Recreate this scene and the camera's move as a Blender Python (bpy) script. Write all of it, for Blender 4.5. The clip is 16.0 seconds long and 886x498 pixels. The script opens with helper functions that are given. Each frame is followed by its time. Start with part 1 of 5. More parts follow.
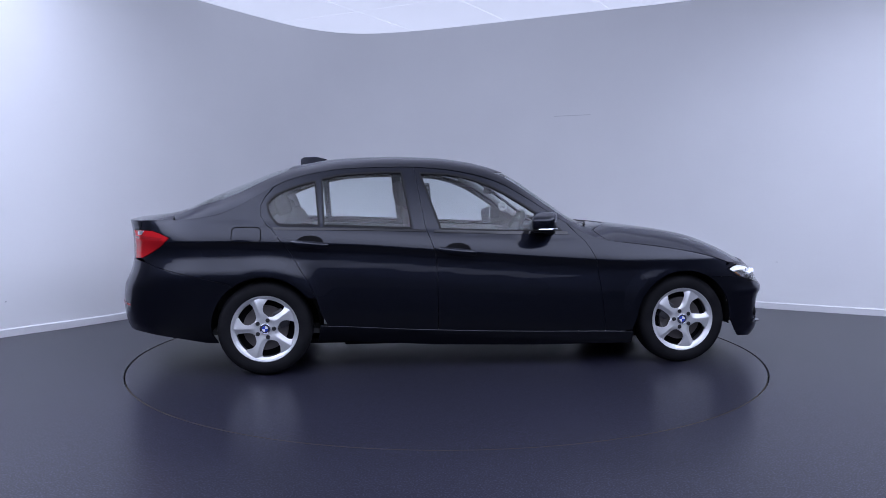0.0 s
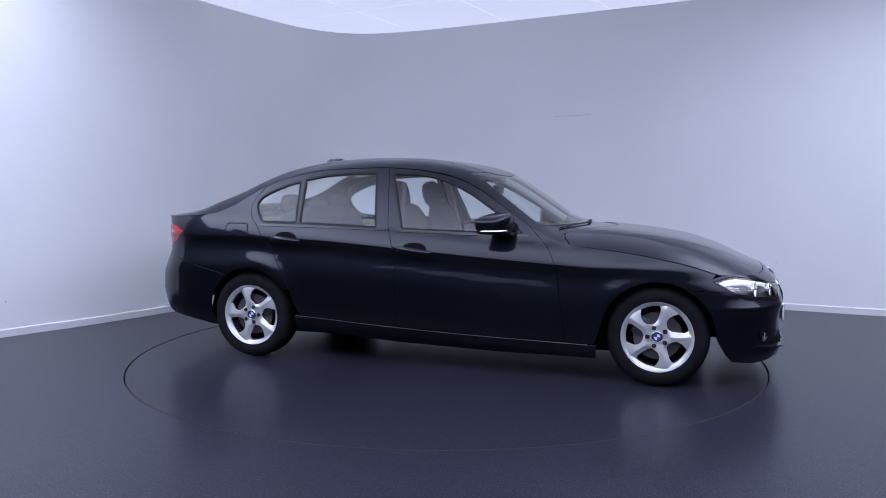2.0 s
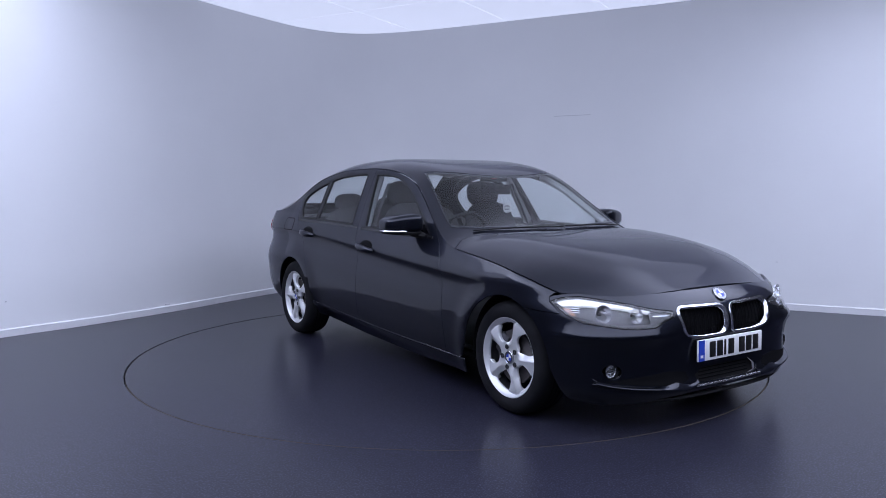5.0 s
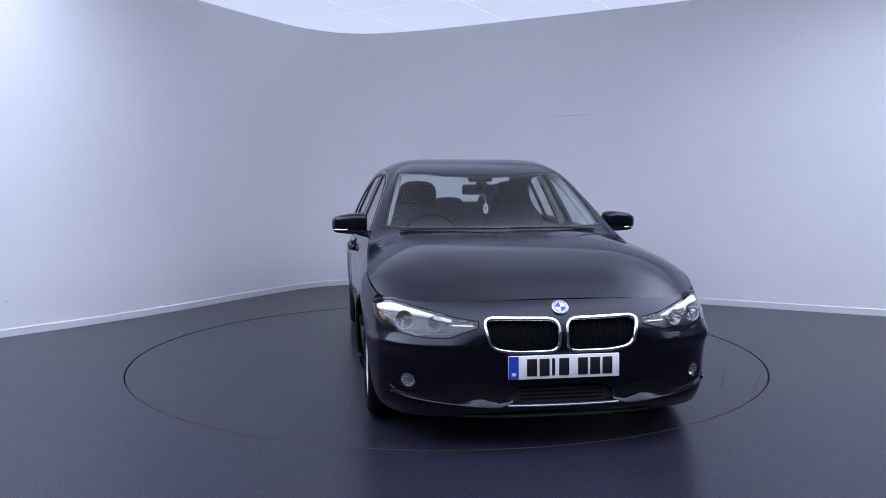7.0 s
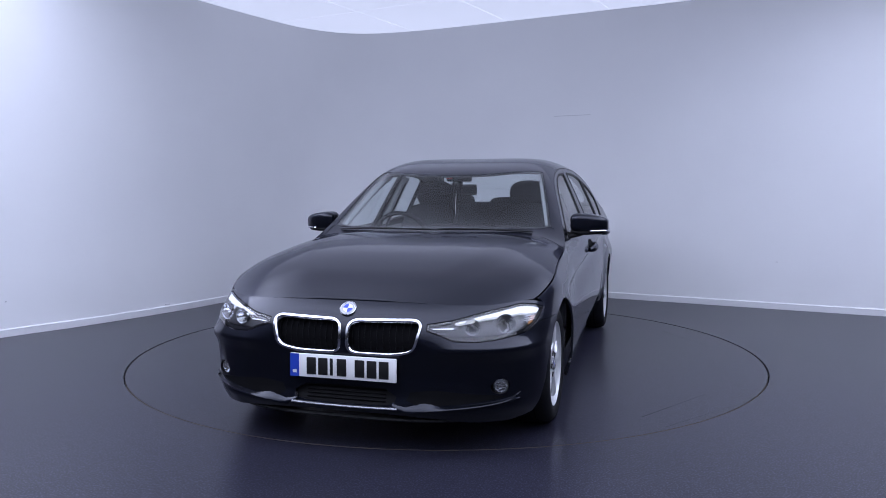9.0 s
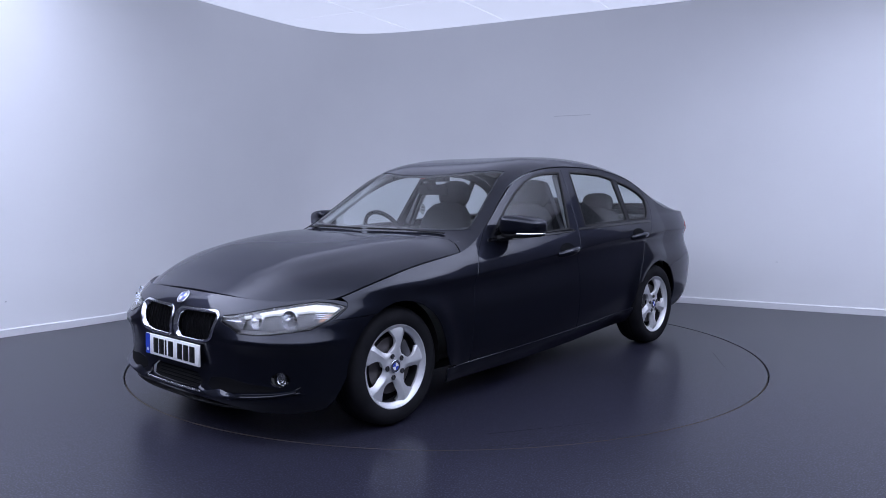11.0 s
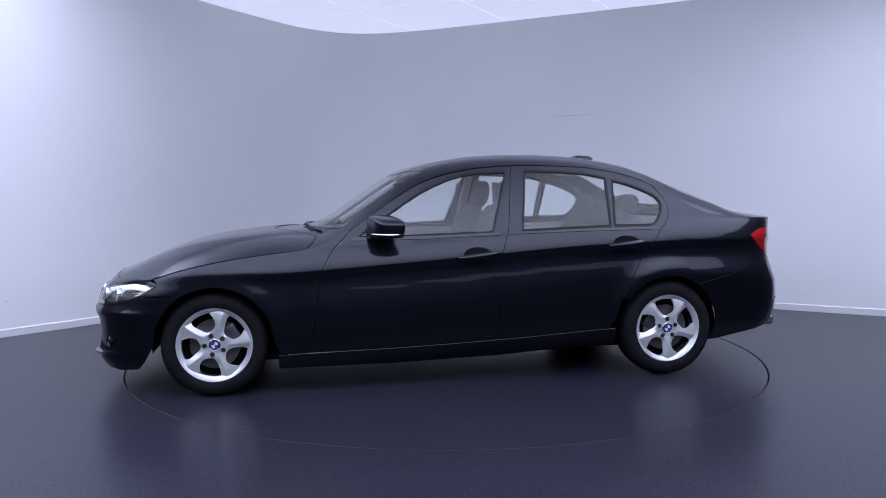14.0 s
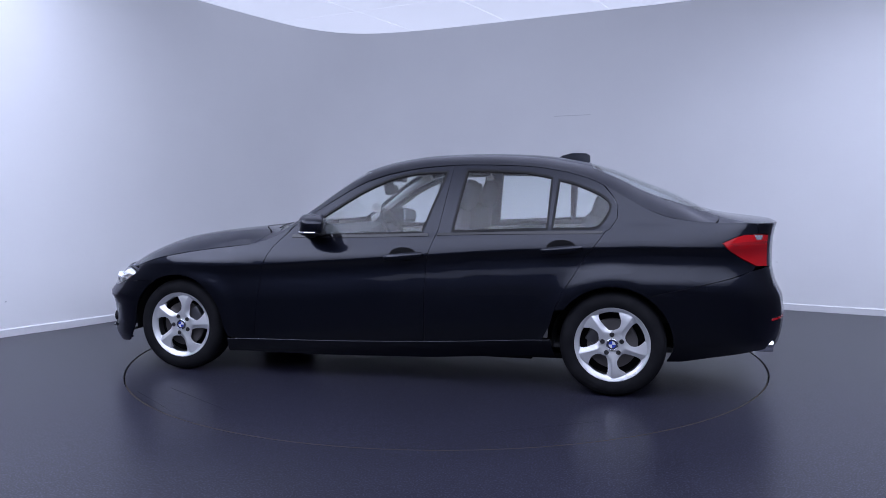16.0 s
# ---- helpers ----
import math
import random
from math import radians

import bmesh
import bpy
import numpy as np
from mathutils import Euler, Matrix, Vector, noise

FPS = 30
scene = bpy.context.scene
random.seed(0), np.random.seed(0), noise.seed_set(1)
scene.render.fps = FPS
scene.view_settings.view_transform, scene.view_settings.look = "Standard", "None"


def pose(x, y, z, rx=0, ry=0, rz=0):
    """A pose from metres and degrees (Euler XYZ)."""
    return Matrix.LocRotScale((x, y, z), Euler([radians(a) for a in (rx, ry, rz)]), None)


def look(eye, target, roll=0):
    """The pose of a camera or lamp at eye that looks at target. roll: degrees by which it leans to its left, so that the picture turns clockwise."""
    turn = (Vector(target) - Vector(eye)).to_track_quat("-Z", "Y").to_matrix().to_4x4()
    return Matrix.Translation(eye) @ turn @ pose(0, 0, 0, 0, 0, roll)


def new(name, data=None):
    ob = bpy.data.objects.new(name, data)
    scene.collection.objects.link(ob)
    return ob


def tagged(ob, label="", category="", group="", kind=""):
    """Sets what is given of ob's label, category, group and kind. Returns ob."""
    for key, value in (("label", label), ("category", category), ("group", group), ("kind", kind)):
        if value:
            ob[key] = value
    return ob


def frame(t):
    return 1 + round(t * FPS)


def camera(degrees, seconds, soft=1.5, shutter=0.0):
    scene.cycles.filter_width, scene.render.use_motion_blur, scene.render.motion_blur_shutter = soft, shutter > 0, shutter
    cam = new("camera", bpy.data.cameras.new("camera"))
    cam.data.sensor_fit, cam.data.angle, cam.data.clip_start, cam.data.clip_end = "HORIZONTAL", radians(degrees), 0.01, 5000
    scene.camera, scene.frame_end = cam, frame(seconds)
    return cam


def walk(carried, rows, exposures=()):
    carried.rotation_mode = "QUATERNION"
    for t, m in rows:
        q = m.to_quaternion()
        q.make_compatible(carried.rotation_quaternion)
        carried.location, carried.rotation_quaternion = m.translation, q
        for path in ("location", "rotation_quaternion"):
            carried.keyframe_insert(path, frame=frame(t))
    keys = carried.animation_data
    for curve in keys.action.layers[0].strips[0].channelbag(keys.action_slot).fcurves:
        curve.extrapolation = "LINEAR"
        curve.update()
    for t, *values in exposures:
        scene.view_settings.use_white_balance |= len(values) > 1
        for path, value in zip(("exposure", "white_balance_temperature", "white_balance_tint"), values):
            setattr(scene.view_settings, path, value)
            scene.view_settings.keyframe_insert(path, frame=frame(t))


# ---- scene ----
# ---------- camera ----------
cam = camera(59.868, 16.0, soft=0.9)
EYE = (-0.0196, -5.7001, 1.2064)
AIM = (-0.0196, EYE[1] + 10 * math.cos(radians(4.531)), EYE[2] - 10 * math.sin(radians(4.531)))
walk(cam, [(0.0, look(EYE, AIM, -0.171)), (16.0, look(EYE, AIM, -0.171))])

# ---------- world ----------
CEIL = 3.1
world = bpy.data.worlds.new("dim_world")
world.use_nodes = True
world.node_tree.nodes["Background"].inputs[0].default_value = (0.55, 0.62, 0.8, 1)
world.node_tree.nodes["Background"].inputs[1].default_value = 0.05
scene.world = world
scene.view_settings.exposure = 0.0


# ---------- materials ----------
def mat(name, base, rough=0.5, metal=0.0, coat=0.0, **kw):
    m = bpy.data.materials.new(name)
    m.use_nodes = True
    b = m.node_tree.nodes["Principled BSDF"]
    b.inputs["Base Color"].default_value = (*base, 1)
    b.inputs["Roughness"].default_value = rough
    b.inputs["Metallic"].default_value = metal
    b.inputs["Coat Weight"].default_value = coat
    b.inputs["Coat Roughness"].default_value = 0.03
    for k, v in kw.items():
        b.inputs[k.replace("_", " ")].default_value = v
    return m


def tex_noise(m, scale, detail=4.0, coord="Object"):
    nt = m.node_tree
    tc = nt.nodes.new("ShaderNodeTexCoord")
    n = nt.nodes.new("ShaderNodeTexNoise")
    n.inputs["Scale"].default_value, n.inputs["Detail"].default_value = scale, detail
    nt.links.new(tc.outputs[coord], n.inputs["Vector"])
    return n


def ramp(m, src, stops):
    nt = m.node_tree
    r = nt.nodes.new("ShaderNodeValToRGB")
    els = r.color_ramp.elements
    while len(els) < len(stops):
        els.new(0.5)
    for e, (p, c) in zip(els, stops):
        e.position, e.color = p, (*c, 1)
    nt.links.new(src, r.inputs[0])
    return r


def bsdf(m):
    return m.node_tree.nodes["Principled BSDF"]


def add_bump(m, height, strength, distance):
    nt = m.node_tree
    b = nt.nodes.new("ShaderNodeBump")
    b.inputs["Strength"].default_value, b.inputs["Distance"].default_value = strength, distance
    nt.links.new(height, b.inputs["Height"])
    nt.links.new(b.outputs[0], bsdf(m).inputs["Normal"])


def mix_colour(m, fac, a, b, mode="MIX"):
    nt = m.node_tree
    x = nt.nodes.new("ShaderNodeMix")
    x.data_type, x.blend_type = "RGBA", mode
    for s, v in ((x.inputs[0], fac), (x.inputs[6], a), (x.inputs[7], b)):
        if hasattr(v, "is_output"):
            nt.links.new(v, s)
        else:
            s.default_value = v if isinstance(v, float) else (*v, 1)
    return x.outputs[2]


# painted wall: off-white emulsion with faint roller texture and scuffs
M_WALL = mat("white_wall_paint", (0.80, 0.81, 0.82), 0.62)
n1 = tex_noise(M_WALL, 0.7, 3.0)
n2 = tex_noise(M_WALL, 260.0, 3.0)
r1 = ramp(M_WALL, n1.outputs[0], [(0.3, (0.78, 0.785, 0.80)), (0.7, (0.83, 0.835, 0.845))])
M_WALL.node_tree.links.new(r1.outputs[0], bsdf(M_WALL).inputs["Base Color"])
add_bump(M_WALL, n2.outputs[0], 0.15, 0.001)

M_CEIL = mat("white_ceiling_tile", (0.90, 0.905, 0.915), 0.85)
n1 = tex_noise(M_CEIL, 120.0, 4.0)
add_bump(M_CEIL, n1.outputs[0], 0.25, 0.002)
# translucent ceiling panels with lamps behind them: brightest over a ring round the turntable on the camera's side
M_LIT = mat("translucent_ceiling_panel", (0.85, 0.86, 0.88), 0.8, Emission_Color=(0.68, 0.74, 1.0, 1))


def span(src, a, b):
    """0 to 1 as src goes from a to b, eased."""
    n = M_LIT.node_tree.nodes.new("ShaderNodeMapRange")
    n.interpolation_type = "SMOOTHSTEP"
    n.inputs[1].default_value, n.inputs[2].default_value = a, b
    M_LIT.node_tree.links.new(src, n.inputs[0])
    return n.outputs[0]


def times(a, b, op="MULTIPLY", c=0.0):
    n = M_LIT.node_tree.nodes.new("ShaderNodeMath")
    n.operation = op
    n.inputs[2].default_value = c
    for s, v in zip(n.inputs, (a, b)):
        if isinstance(v, float):
            s.default_value = v
        else:
            M_LIT.node_tree.links.new(v, s)
    return n.outputs[0]


tc = M_LIT.node_tree.nodes.new("ShaderNodeTexCoord")
xyz = M_LIT.node_tree.nodes.new("ShaderNodeSeparateXYZ")
M_LIT.node_tree.links.new(tc.outputs["Object"], xyz.inputs[0])
rad = times(times(times(xyz.outputs[0], xyz.outputs[0]), times(xyz.outputs[1], xyz.outputs[1]), "ADD"), 0.5, "POWER")
glow = times(span(rad, 1.6, 3.1), times(span(rad, 8.6, 3.4), span(xyz.outputs[1], 1.1, -0.4)))
# extra glow out of view, added to brighten the two ends of the white wall
ends = times(times(span(xyz.outputs[0], -2.0, -3.8), 0.8), times(span(xyz.outputs[0], 2.0, 4.0), 0.35), "ADD")
glow = times(glow, times(ends, 1.0, "ADD"))
M_LIT.node_tree.links.new(times(glow, 3.0, "MULTIPLY_ADD", 0.70), bsdf(M_LIT).inputs["Emission Strength"])
M_BASE = mat("white_gloss_skirting", (0.74, 0.74, 0.76), 0.35)
M_MARK = mat("grey_scuff_mark", (0.60, 0.60, 0.62), 0.7)
# side walls out of view, near black so that the car's flanks reflect dark
M_SIDE = mat("darkened_side_wall", (0.025, 0.025, 0.03), 0.7)
M_DIM = mat("grey_back_wall", (0.12, 0.12, 0.135), 0.8)

# dark speckled vinyl floor with dull sheen, dusty patches and tyre marks
def floor_material(name, dark):
    m = mat(name, (0.05, 0.05, 0.06), 0.3, Specular_IOR_Level=0.25)
    big = tex_noise(m, 0.8, 5.0)
    speck = tex_noise(m, 120.0, 3.0)
    base = ramp(m, big.outputs[0], [(0.3, tuple(dark * v for v in (0.80, 0.82, 1.5))), (0.7, tuple(dark * v for v in (1.05, 1.07, 1.95)))])
    mot = tex_noise(m, 22.0, 4.0)
    sp = ramp(m, speck.outputs[0], [(0.50, (0, 0, 0)), (0.66, (0.060, 0.060, 0.085))])
    mr = ramp(m, mot.outputs[0], [(0.35, (0.6, 0.6, 0.6)), (0.65, (1.35, 1.35, 1.35))])
    c = mix_colour(m, 1.0, base.outputs[0], mr.outputs[0], "MULTIPLY")
    c = mix_colour(m, 1.0, c, sp.outputs[0], "ADD")
    m.node_tree.links.new(c, bsdf(m).inputs["Base Color"])
    ro = ramp(m, big.outputs[0], [(0.25, (0.275, 0.275, 0.275)), (0.75, (0.295, 0.295, 0.295))])
    m.node_tree.links.new(ro.outputs[0], bsdf(m).inputs["Roughness"])
    add_bump(m, speck.outputs[0], 0.20, 0.0012)
    return m


M_FLOOR = floor_material("dark_speckled_vinyl", 0.010)
M_TABLE = floor_material("dark_turntable_vinyl", 0.009)
M_EDGE = mat("tan_metal_edge", (0.20, 0.165, 0.125), 0.5, 0.3)
M_SCUFF = mat("dark_scuff", (0.012, 0.012, 0.015), 0.6)
M_GAP = mat("black_gap", (0.004, 0.004, 0.005), 0.7, Specular_IOR_Level=0.08)


# ---------- mesh helpers ----------
def mesh_ob(name, verts, faces, material, parent=None, smooth=False, normals=None):
    me = bpy.data.meshes.new(name)
    me.from_pydata([tuple(map(float, v)) for v in verts], [], [tuple(f) for f in faces])
    me.materials.append(material)
    if smooth:
        me.polygons.foreach_set("use_smooth", [True] * len(me.polygons))
    if normals is not None:
        me.normals_split_custom_set_from_vertices([tuple(map(float, n)) for n in normals])
    me.update()
    ob = new(name, me)
    if parent is not None:
        ob.parent = parent
    return ob


def part(name, bm, material, parent, label="", smooth=True):
    me = bpy.data.meshes.new(name)
    bmesh.ops.recalc_face_normals(bm, faces=bm.faces)
    bm.to_mesh(me)
    bm.free()
    me.materials.append(material)
    if smooth:
        me.polygons.foreach_set("use_smooth", [True] * len(me.polygons))
        me.set_sharp_from_angle(angle=radians(38))
    ob = new(name, me)
    ob.parent = parent
    if label:
        tagged(ob, label)
    return ob


def box_bm(x0, y0, z0, x1, y1, z1, bevel=0.0, seg=2, bm=None, m=None):
    bm = bm or bmesh.new()
    g = bmesh.ops.create_cube(bm, size=1.0)
    mm = Matrix.Translation(((x0 + x1) / 2, (y0 + y1) / 2, (z0 + z1) / 2)) @ Matrix.Diagonal((x1 - x0, y1 - y0, z1 - z0, 1))
    if m is not None:
        mm = m @ mm
    bmesh.ops.transform(bm, matrix=mm, verts=g["verts"])
    if bevel:
        es = {e for v in g["verts"] for e in v.link_edges}
        bmesh.ops.bevel(bm, geom=list(es), offset=bevel, segments=seg, affect="EDGES", profile=0.5)
    return bm


def smooth_path(pts, step=0.12):
    """Points along a Catmull-Rom curve through pts (2D or 3D)."""
    P = [np.array(p, float) for p in pts]
    P = [2 * P[0] - P[1], *P, 2 * P[-1] - P[-2]]
    out = []
    for i in range(1, len(P) - 2):
        k = max(1, int(np.linalg.norm(P[i + 1] - P[i]) / step))
        for j in range(k):
            t = j / k
            out.append(0.5 * (2 * P[i] + (P[i + 1] - P[i - 1]) * t + (2 * P[i - 1] - 5 * P[i] + 4 * P[i + 1] - P[i + 2]) * t * t + (3 * P[i] - P[i - 1] - 3 * P[i + 1] + P[i + 2]) * t ** 3))
    out.append(P[-2])
    return out


# ---------- the room ----------
# plan of the white wall: a gently curved side, a rounded corner, a straight side
WALL = smooth_path([(-5.6, -2.6), (-4.45, -0.65), (-3.635, 0.50), (-3.198, 1.05), (-2.703, 1.80), (-2.30, 2.55), (-1.93, 3.20), (-1.66, 3.58), (-1.30, 3.86),
                    (-0.93, 3.93), (-0.50, 3.83), (0.0, 3.62), (0.9, 3.15), (2.06, 2.535), (2.70, 2.18), (3.40, 1.795), (4.117, 1.41), (5.6, 0.62)])


def wall_normals(path):
    out = []
    for i in range(len(path)):
        d = path[min(i + 1, len(path) - 1)] - path[max(i - 1, 0)]
        n = np.array((-d[1], d[0]))
        out.append(n / np.linalg.norm(n))
    return out


def sweep_wall(name, path, section, material):
    """section: (out, z) pairs, out measured away from the room."""
    ns = wall_normals(path)
    vs, fs, k = [], [], len(section)
    for p, n in zip(path, ns):
        for o, z in section:
            vs.append((*(p + n * o), z))
    for i in range(len(path) - 1):
        for j in range(k):
            a, b = i * k + j, i * k + (j + 1) % k
            fs.append((a, b, b + k, a + k))
    fs += [tuple(range(k)), tuple(range((len(path) - 1) * k, len(path) * k))[::-1]]
    ob = mesh_ob(name, vs, fs, material, smooth=False)
    return tagged(ob, kind="structure")


# the white ends just outside the lit set; the unseen rest is darkened for the car's reflections
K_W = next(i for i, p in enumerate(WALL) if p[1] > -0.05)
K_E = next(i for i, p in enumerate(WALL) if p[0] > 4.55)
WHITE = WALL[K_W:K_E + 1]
SECTION = [(0, -0.02), (0.12, -0.02), (0.12, CEIL + 0.05), (0, CEIL + 0.05)]
w = sweep_wall("wall_north", WHITE, SECTION, M_WALL)
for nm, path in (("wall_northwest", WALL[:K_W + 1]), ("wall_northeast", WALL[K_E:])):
    tagged(sweep_wall(nm, path, SECTION, M_SIDE), "unseen wall beside the white set, darkened for the car's reflections", "wall")
me = w.data
me.polygons.foreach_set("use_smooth", [True] * len(me.polygons))
me.set_sharp_from_angle(angle=radians(30))
tagged(w, "smooth white painted wall with a rounded corner", "wall")
b = sweep_wall("baseboard", WHITE, [(0, 0.0), (-0.014, 0.0), (-0.014, 0.058), (-0.006, 0.066), (0, 0.066)], M_BASE)
tagged(b, "low white gloss skirting board along the wall", "baseboard")

mesh_ob("wall_south", [(-5.6, -9, 0), (5.6, -9, 0), (5.6, -9, CEIL), (-5.6, -9, CEIL), (-5.6, -9.12, 0), (5.6, -9.12, 0), (5.6, -9.12, CEIL), (-5.6, -9.12, CEIL)],
        [(0, 1, 2, 3), (7, 6, 5, 4), (0, 3, 7, 4), (1, 5, 6, 2), (3, 2, 6, 7), (0, 4, 5, 1)], M_DIM)
tagged(bpy.data.objects["wall_south"], "plain dark grey studio wall", "wall", kind="structure")
# unseen side walls, darkened to keep the doors' reflections black
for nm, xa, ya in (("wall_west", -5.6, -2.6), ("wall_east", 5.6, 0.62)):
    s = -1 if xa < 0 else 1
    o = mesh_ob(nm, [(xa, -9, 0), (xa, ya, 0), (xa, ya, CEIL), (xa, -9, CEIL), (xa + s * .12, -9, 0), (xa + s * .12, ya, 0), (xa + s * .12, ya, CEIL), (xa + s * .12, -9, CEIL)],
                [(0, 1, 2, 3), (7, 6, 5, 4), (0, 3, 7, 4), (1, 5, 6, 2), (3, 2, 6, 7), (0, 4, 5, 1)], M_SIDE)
    tagged(o, "unseen side wall of the studio, darkened for the car's reflections", "wall", kind="structure")

# floor with a round hole for the turntable
R_T, SEG = 2.239, 160
ring = [(math.cos(2 * math.pi * i / SEG), math.sin(2 * math.pi * i / SEG)) for i in range(SEG)]
vs = [(R_T * c, R_T * s, 0) for c, s in ring] + [(R_T * c, R_T * s, -0.03) for c, s in ring]
far = []
for c, s in ring:
    k = min(6.0 / max(abs(c), 1e-6), (9.2 if s < 0 else 6.0) / max(abs(s), 1e-6))
    far.append((k * c, k * s, 0))
vs += far
fs = []
for i in range(SEG):
    j = (i + 1) % SEG
    fs += [(i, j, 2 * SEG + j, 2 * SEG + i), (i, SEG + i, SEG + j, j)]
floor = tagged(mesh_ob("floor", vs, fs, M_FLOOR), "dark grey speckled vinyl studio floor with a dull sheen", "floor", kind="structure")
tagged(mesh_ob("turntable_pit", [(R_T * 1.02 * c, R_T * 1.02 * s, -0.03) for c, s in ring], [tuple(range(SEG))], M_GAP), "black gap round the turntable", "floor gap", kind="structure")

turntable = new("turntable", None)
tagged(turntable, "large flush round turntable covered in dark grey vinyl", "turntable")
bm = bmesh.new()
bmesh.ops.create_cone(bm, cap_ends=True, segments=SEG, radius1=R_T - 0.012, radius2=R_T - 0.012, depth=0.024)
bmesh.ops.translate(bm, verts=bm.verts, vec=(0, 0, -0.0135))
part("turntable_deck", bm, M_TABLE, turntable)
bm = bmesh.new()
lo, hi = [], []
for c, s in ring:
    lo.append(bm.verts.new(((R_T - 0.0105) * c, (R_T - 0.0105) * s, -0.026)))
    hi.append(bm.verts.new(((R_T - 0.0105) * c, (R_T - 0.0105) * s, -0.0010)))
for i in range(SEG):
    j = (i + 1) % SEG
    bm.faces.new((lo[i], lo[j], hi[j], hi[i]))
part("edge_band", bm, M_EDGE, turntable, "worn tan metal edge of the turntable")
for (xa, ya), (xb, yb), w in (((1.355, 1.479), (0.792, 1.817), 0.007), ((1.50, 1.60), (0.90, 2.03), 0.004), ((-1.2, 1.55), (-0.7, 1.86), 0.004)):
    d = Vector((xb - xa, yb - ya)).normalized()
    n = Vector((-d.y, d.x)) * w / 2
    bm = bmesh.new()
    bm.faces.new([bm.verts.new((x, y, -0.0009)) for x, y in ((xa - n.x, ya - n.y), (xb - n.x * .3, yb - n.y * .3), (xb + n.x * .3, yb + n.y * .3), (xa + n.x, ya + n.y))])
    part("scuff_line", bm, M_SCUFF, turntable, "dark scuff line on the vinyl")

# small marks on the wall
for (x, y, z, dx_, dy_, w, h_, nm, lb) in ((1.41, 2.882, 2.0, 0.372, -0.203, 0.42, 0.006, "wall_scratch", "thin horizontal scratch in the white wall paint"),
                                   (3.276, 1.862, 0.468, 0.88, -0.475, 0.022, 0.008, "wall_scuff", "small dark scuff on the white wall"),
                                   (-3.60, 0.545, 0.29, 0.62, 0.78, 0.010, 0.012, "wall_scuff", "small dark scuff on the white wall"),
                                   (-2.72, 1.77, 0.078, 0.55, 0.83, 0.05, 0.010, "wall_scuff", "small dark scuff above the skirting")):
    d = Vector((dx_, dy_, 0)).normalized()
    q = min(((Vector((*p, 0)) - Vector((x, y, 0))).length, k) for k, p in enumerate(WALL))[1]
    n = wall_normals(WALL)[q]
    m = Matrix(((d.x, n[0], 0, x), (d.y, n[1], 0, y), (0, 0, 1, z), (0, 0, 0, 1)))
    bm = box_bm(-w / 2, -0.006, -h_ / 2, w / 2, 0.03, h_ / 2, 0.0)
    bmesh.ops.transform(bm, matrix=m, verts=bm.verts)
    tagged(part(nm, bm, M_MARK, None), lb, "wall mark", kind="structure")
# ---------- the car's surface ----------
# x forward from mid-wheelbase, y to the car's left, z up from the ground.
def curve(*pts):
    """A smooth curve through (x, value) pairs, with slopes held back so that it does not overshoot."""
    X, V = np.array([p[0] for p in pts], float), np.array([p[1] for p in pts], float)
    h, d = np.diff(X), np.diff(V) / np.diff(X)
    m = np.zeros(len(X))
    m[0], m[-1] = d[0], d[-1]
    for i in range(1, len(X) - 1):
        if d[i - 1] * d[i] > 0:
            a, b = 2 * h[i] + h[i - 1], h[i] + 2 * h[i - 1]
            m[i] = (a + b) / (a / d[i - 1] + b / d[i])

    def f(q):
        q = np.asarray(q, float)
        i = np.clip(np.searchsorted(X, q) - 1, 0, len(X) - 2)
        t = (q - X[i]) / h[i]
        lo, hi = t < 0, t > 1
        tc = np.clip(t, 0, 1)
        v = (V[i] * (1 + 2 * tc) * (1 - tc) ** 2 + V[i + 1] * tc * tc * (3 - 2 * tc) + h[i] * (m[i] * tc * (1 - tc) ** 2 - m[i + 1] * tc * tc * (1 - tc)))
        return v + np.where(lo, m[0] * (q - X[0]), 0) + np.where(hi, m[-1] * (q - X[-1]), 0)
    return f


XA_F, XA_R, L_F, L_R = 1.38, -1.55, 1.22, 1.30
N_R = 3.4
S_F, S_R = XA_F + L_F, XA_R - L_R
blunt = curve((0.10, 3.0), (0.25, 3.3), (0.45, 3.4), (0.56, 3.1), (0.66, 2.65), (0.80, 2.5), (1.4, 2.5))
nose = curve((0.10, 2.10), (0.17, 2.135), (0.22, 2.155), (0.28, 2.14), (0.36, 2.133), (0.46, 2.145), (0.52, 2.150), (0.58, 2.136), (0.64, 2.098), (0.69, 2.04), (0.73, 1.97), (0.80, 1.85), (1.4, 1.80))
tail = curve((0.10, -2.110), (0.17, -2.280), (0.24, -2.360), (0.32, -2.395), (0.45, -2.410), (0.56, -2.400), (0.66, -2.355), (0.76, -2.335), (0.88, -2.335), (0.95, -2.345), (1.00, -2.360), (1.30, -2.380))
crease_y = curve((-1.6, 0.868), (-1.35, 0.878), (-0.9, 0.872), (-0.3, 0.872), (0.5, 0.875), (1.0, 0.882), (1.4, 0.884))
crease_z = curve((-2.5, 0.885), (-1.9, 0.879), (-1.2, 0.856), (-0.85, 0.842), (-0.3, 0.802), (0.33, 0.754), (0.78, 0.724), (1.4, 0.692), (2.2, 0.66))
crease_on = curve((-2.4, 0.9), (-1.6, 1.0), (0.6, 1.0), (0.95, 0.6), (1.25, 0.0), (2.0, 0.0))
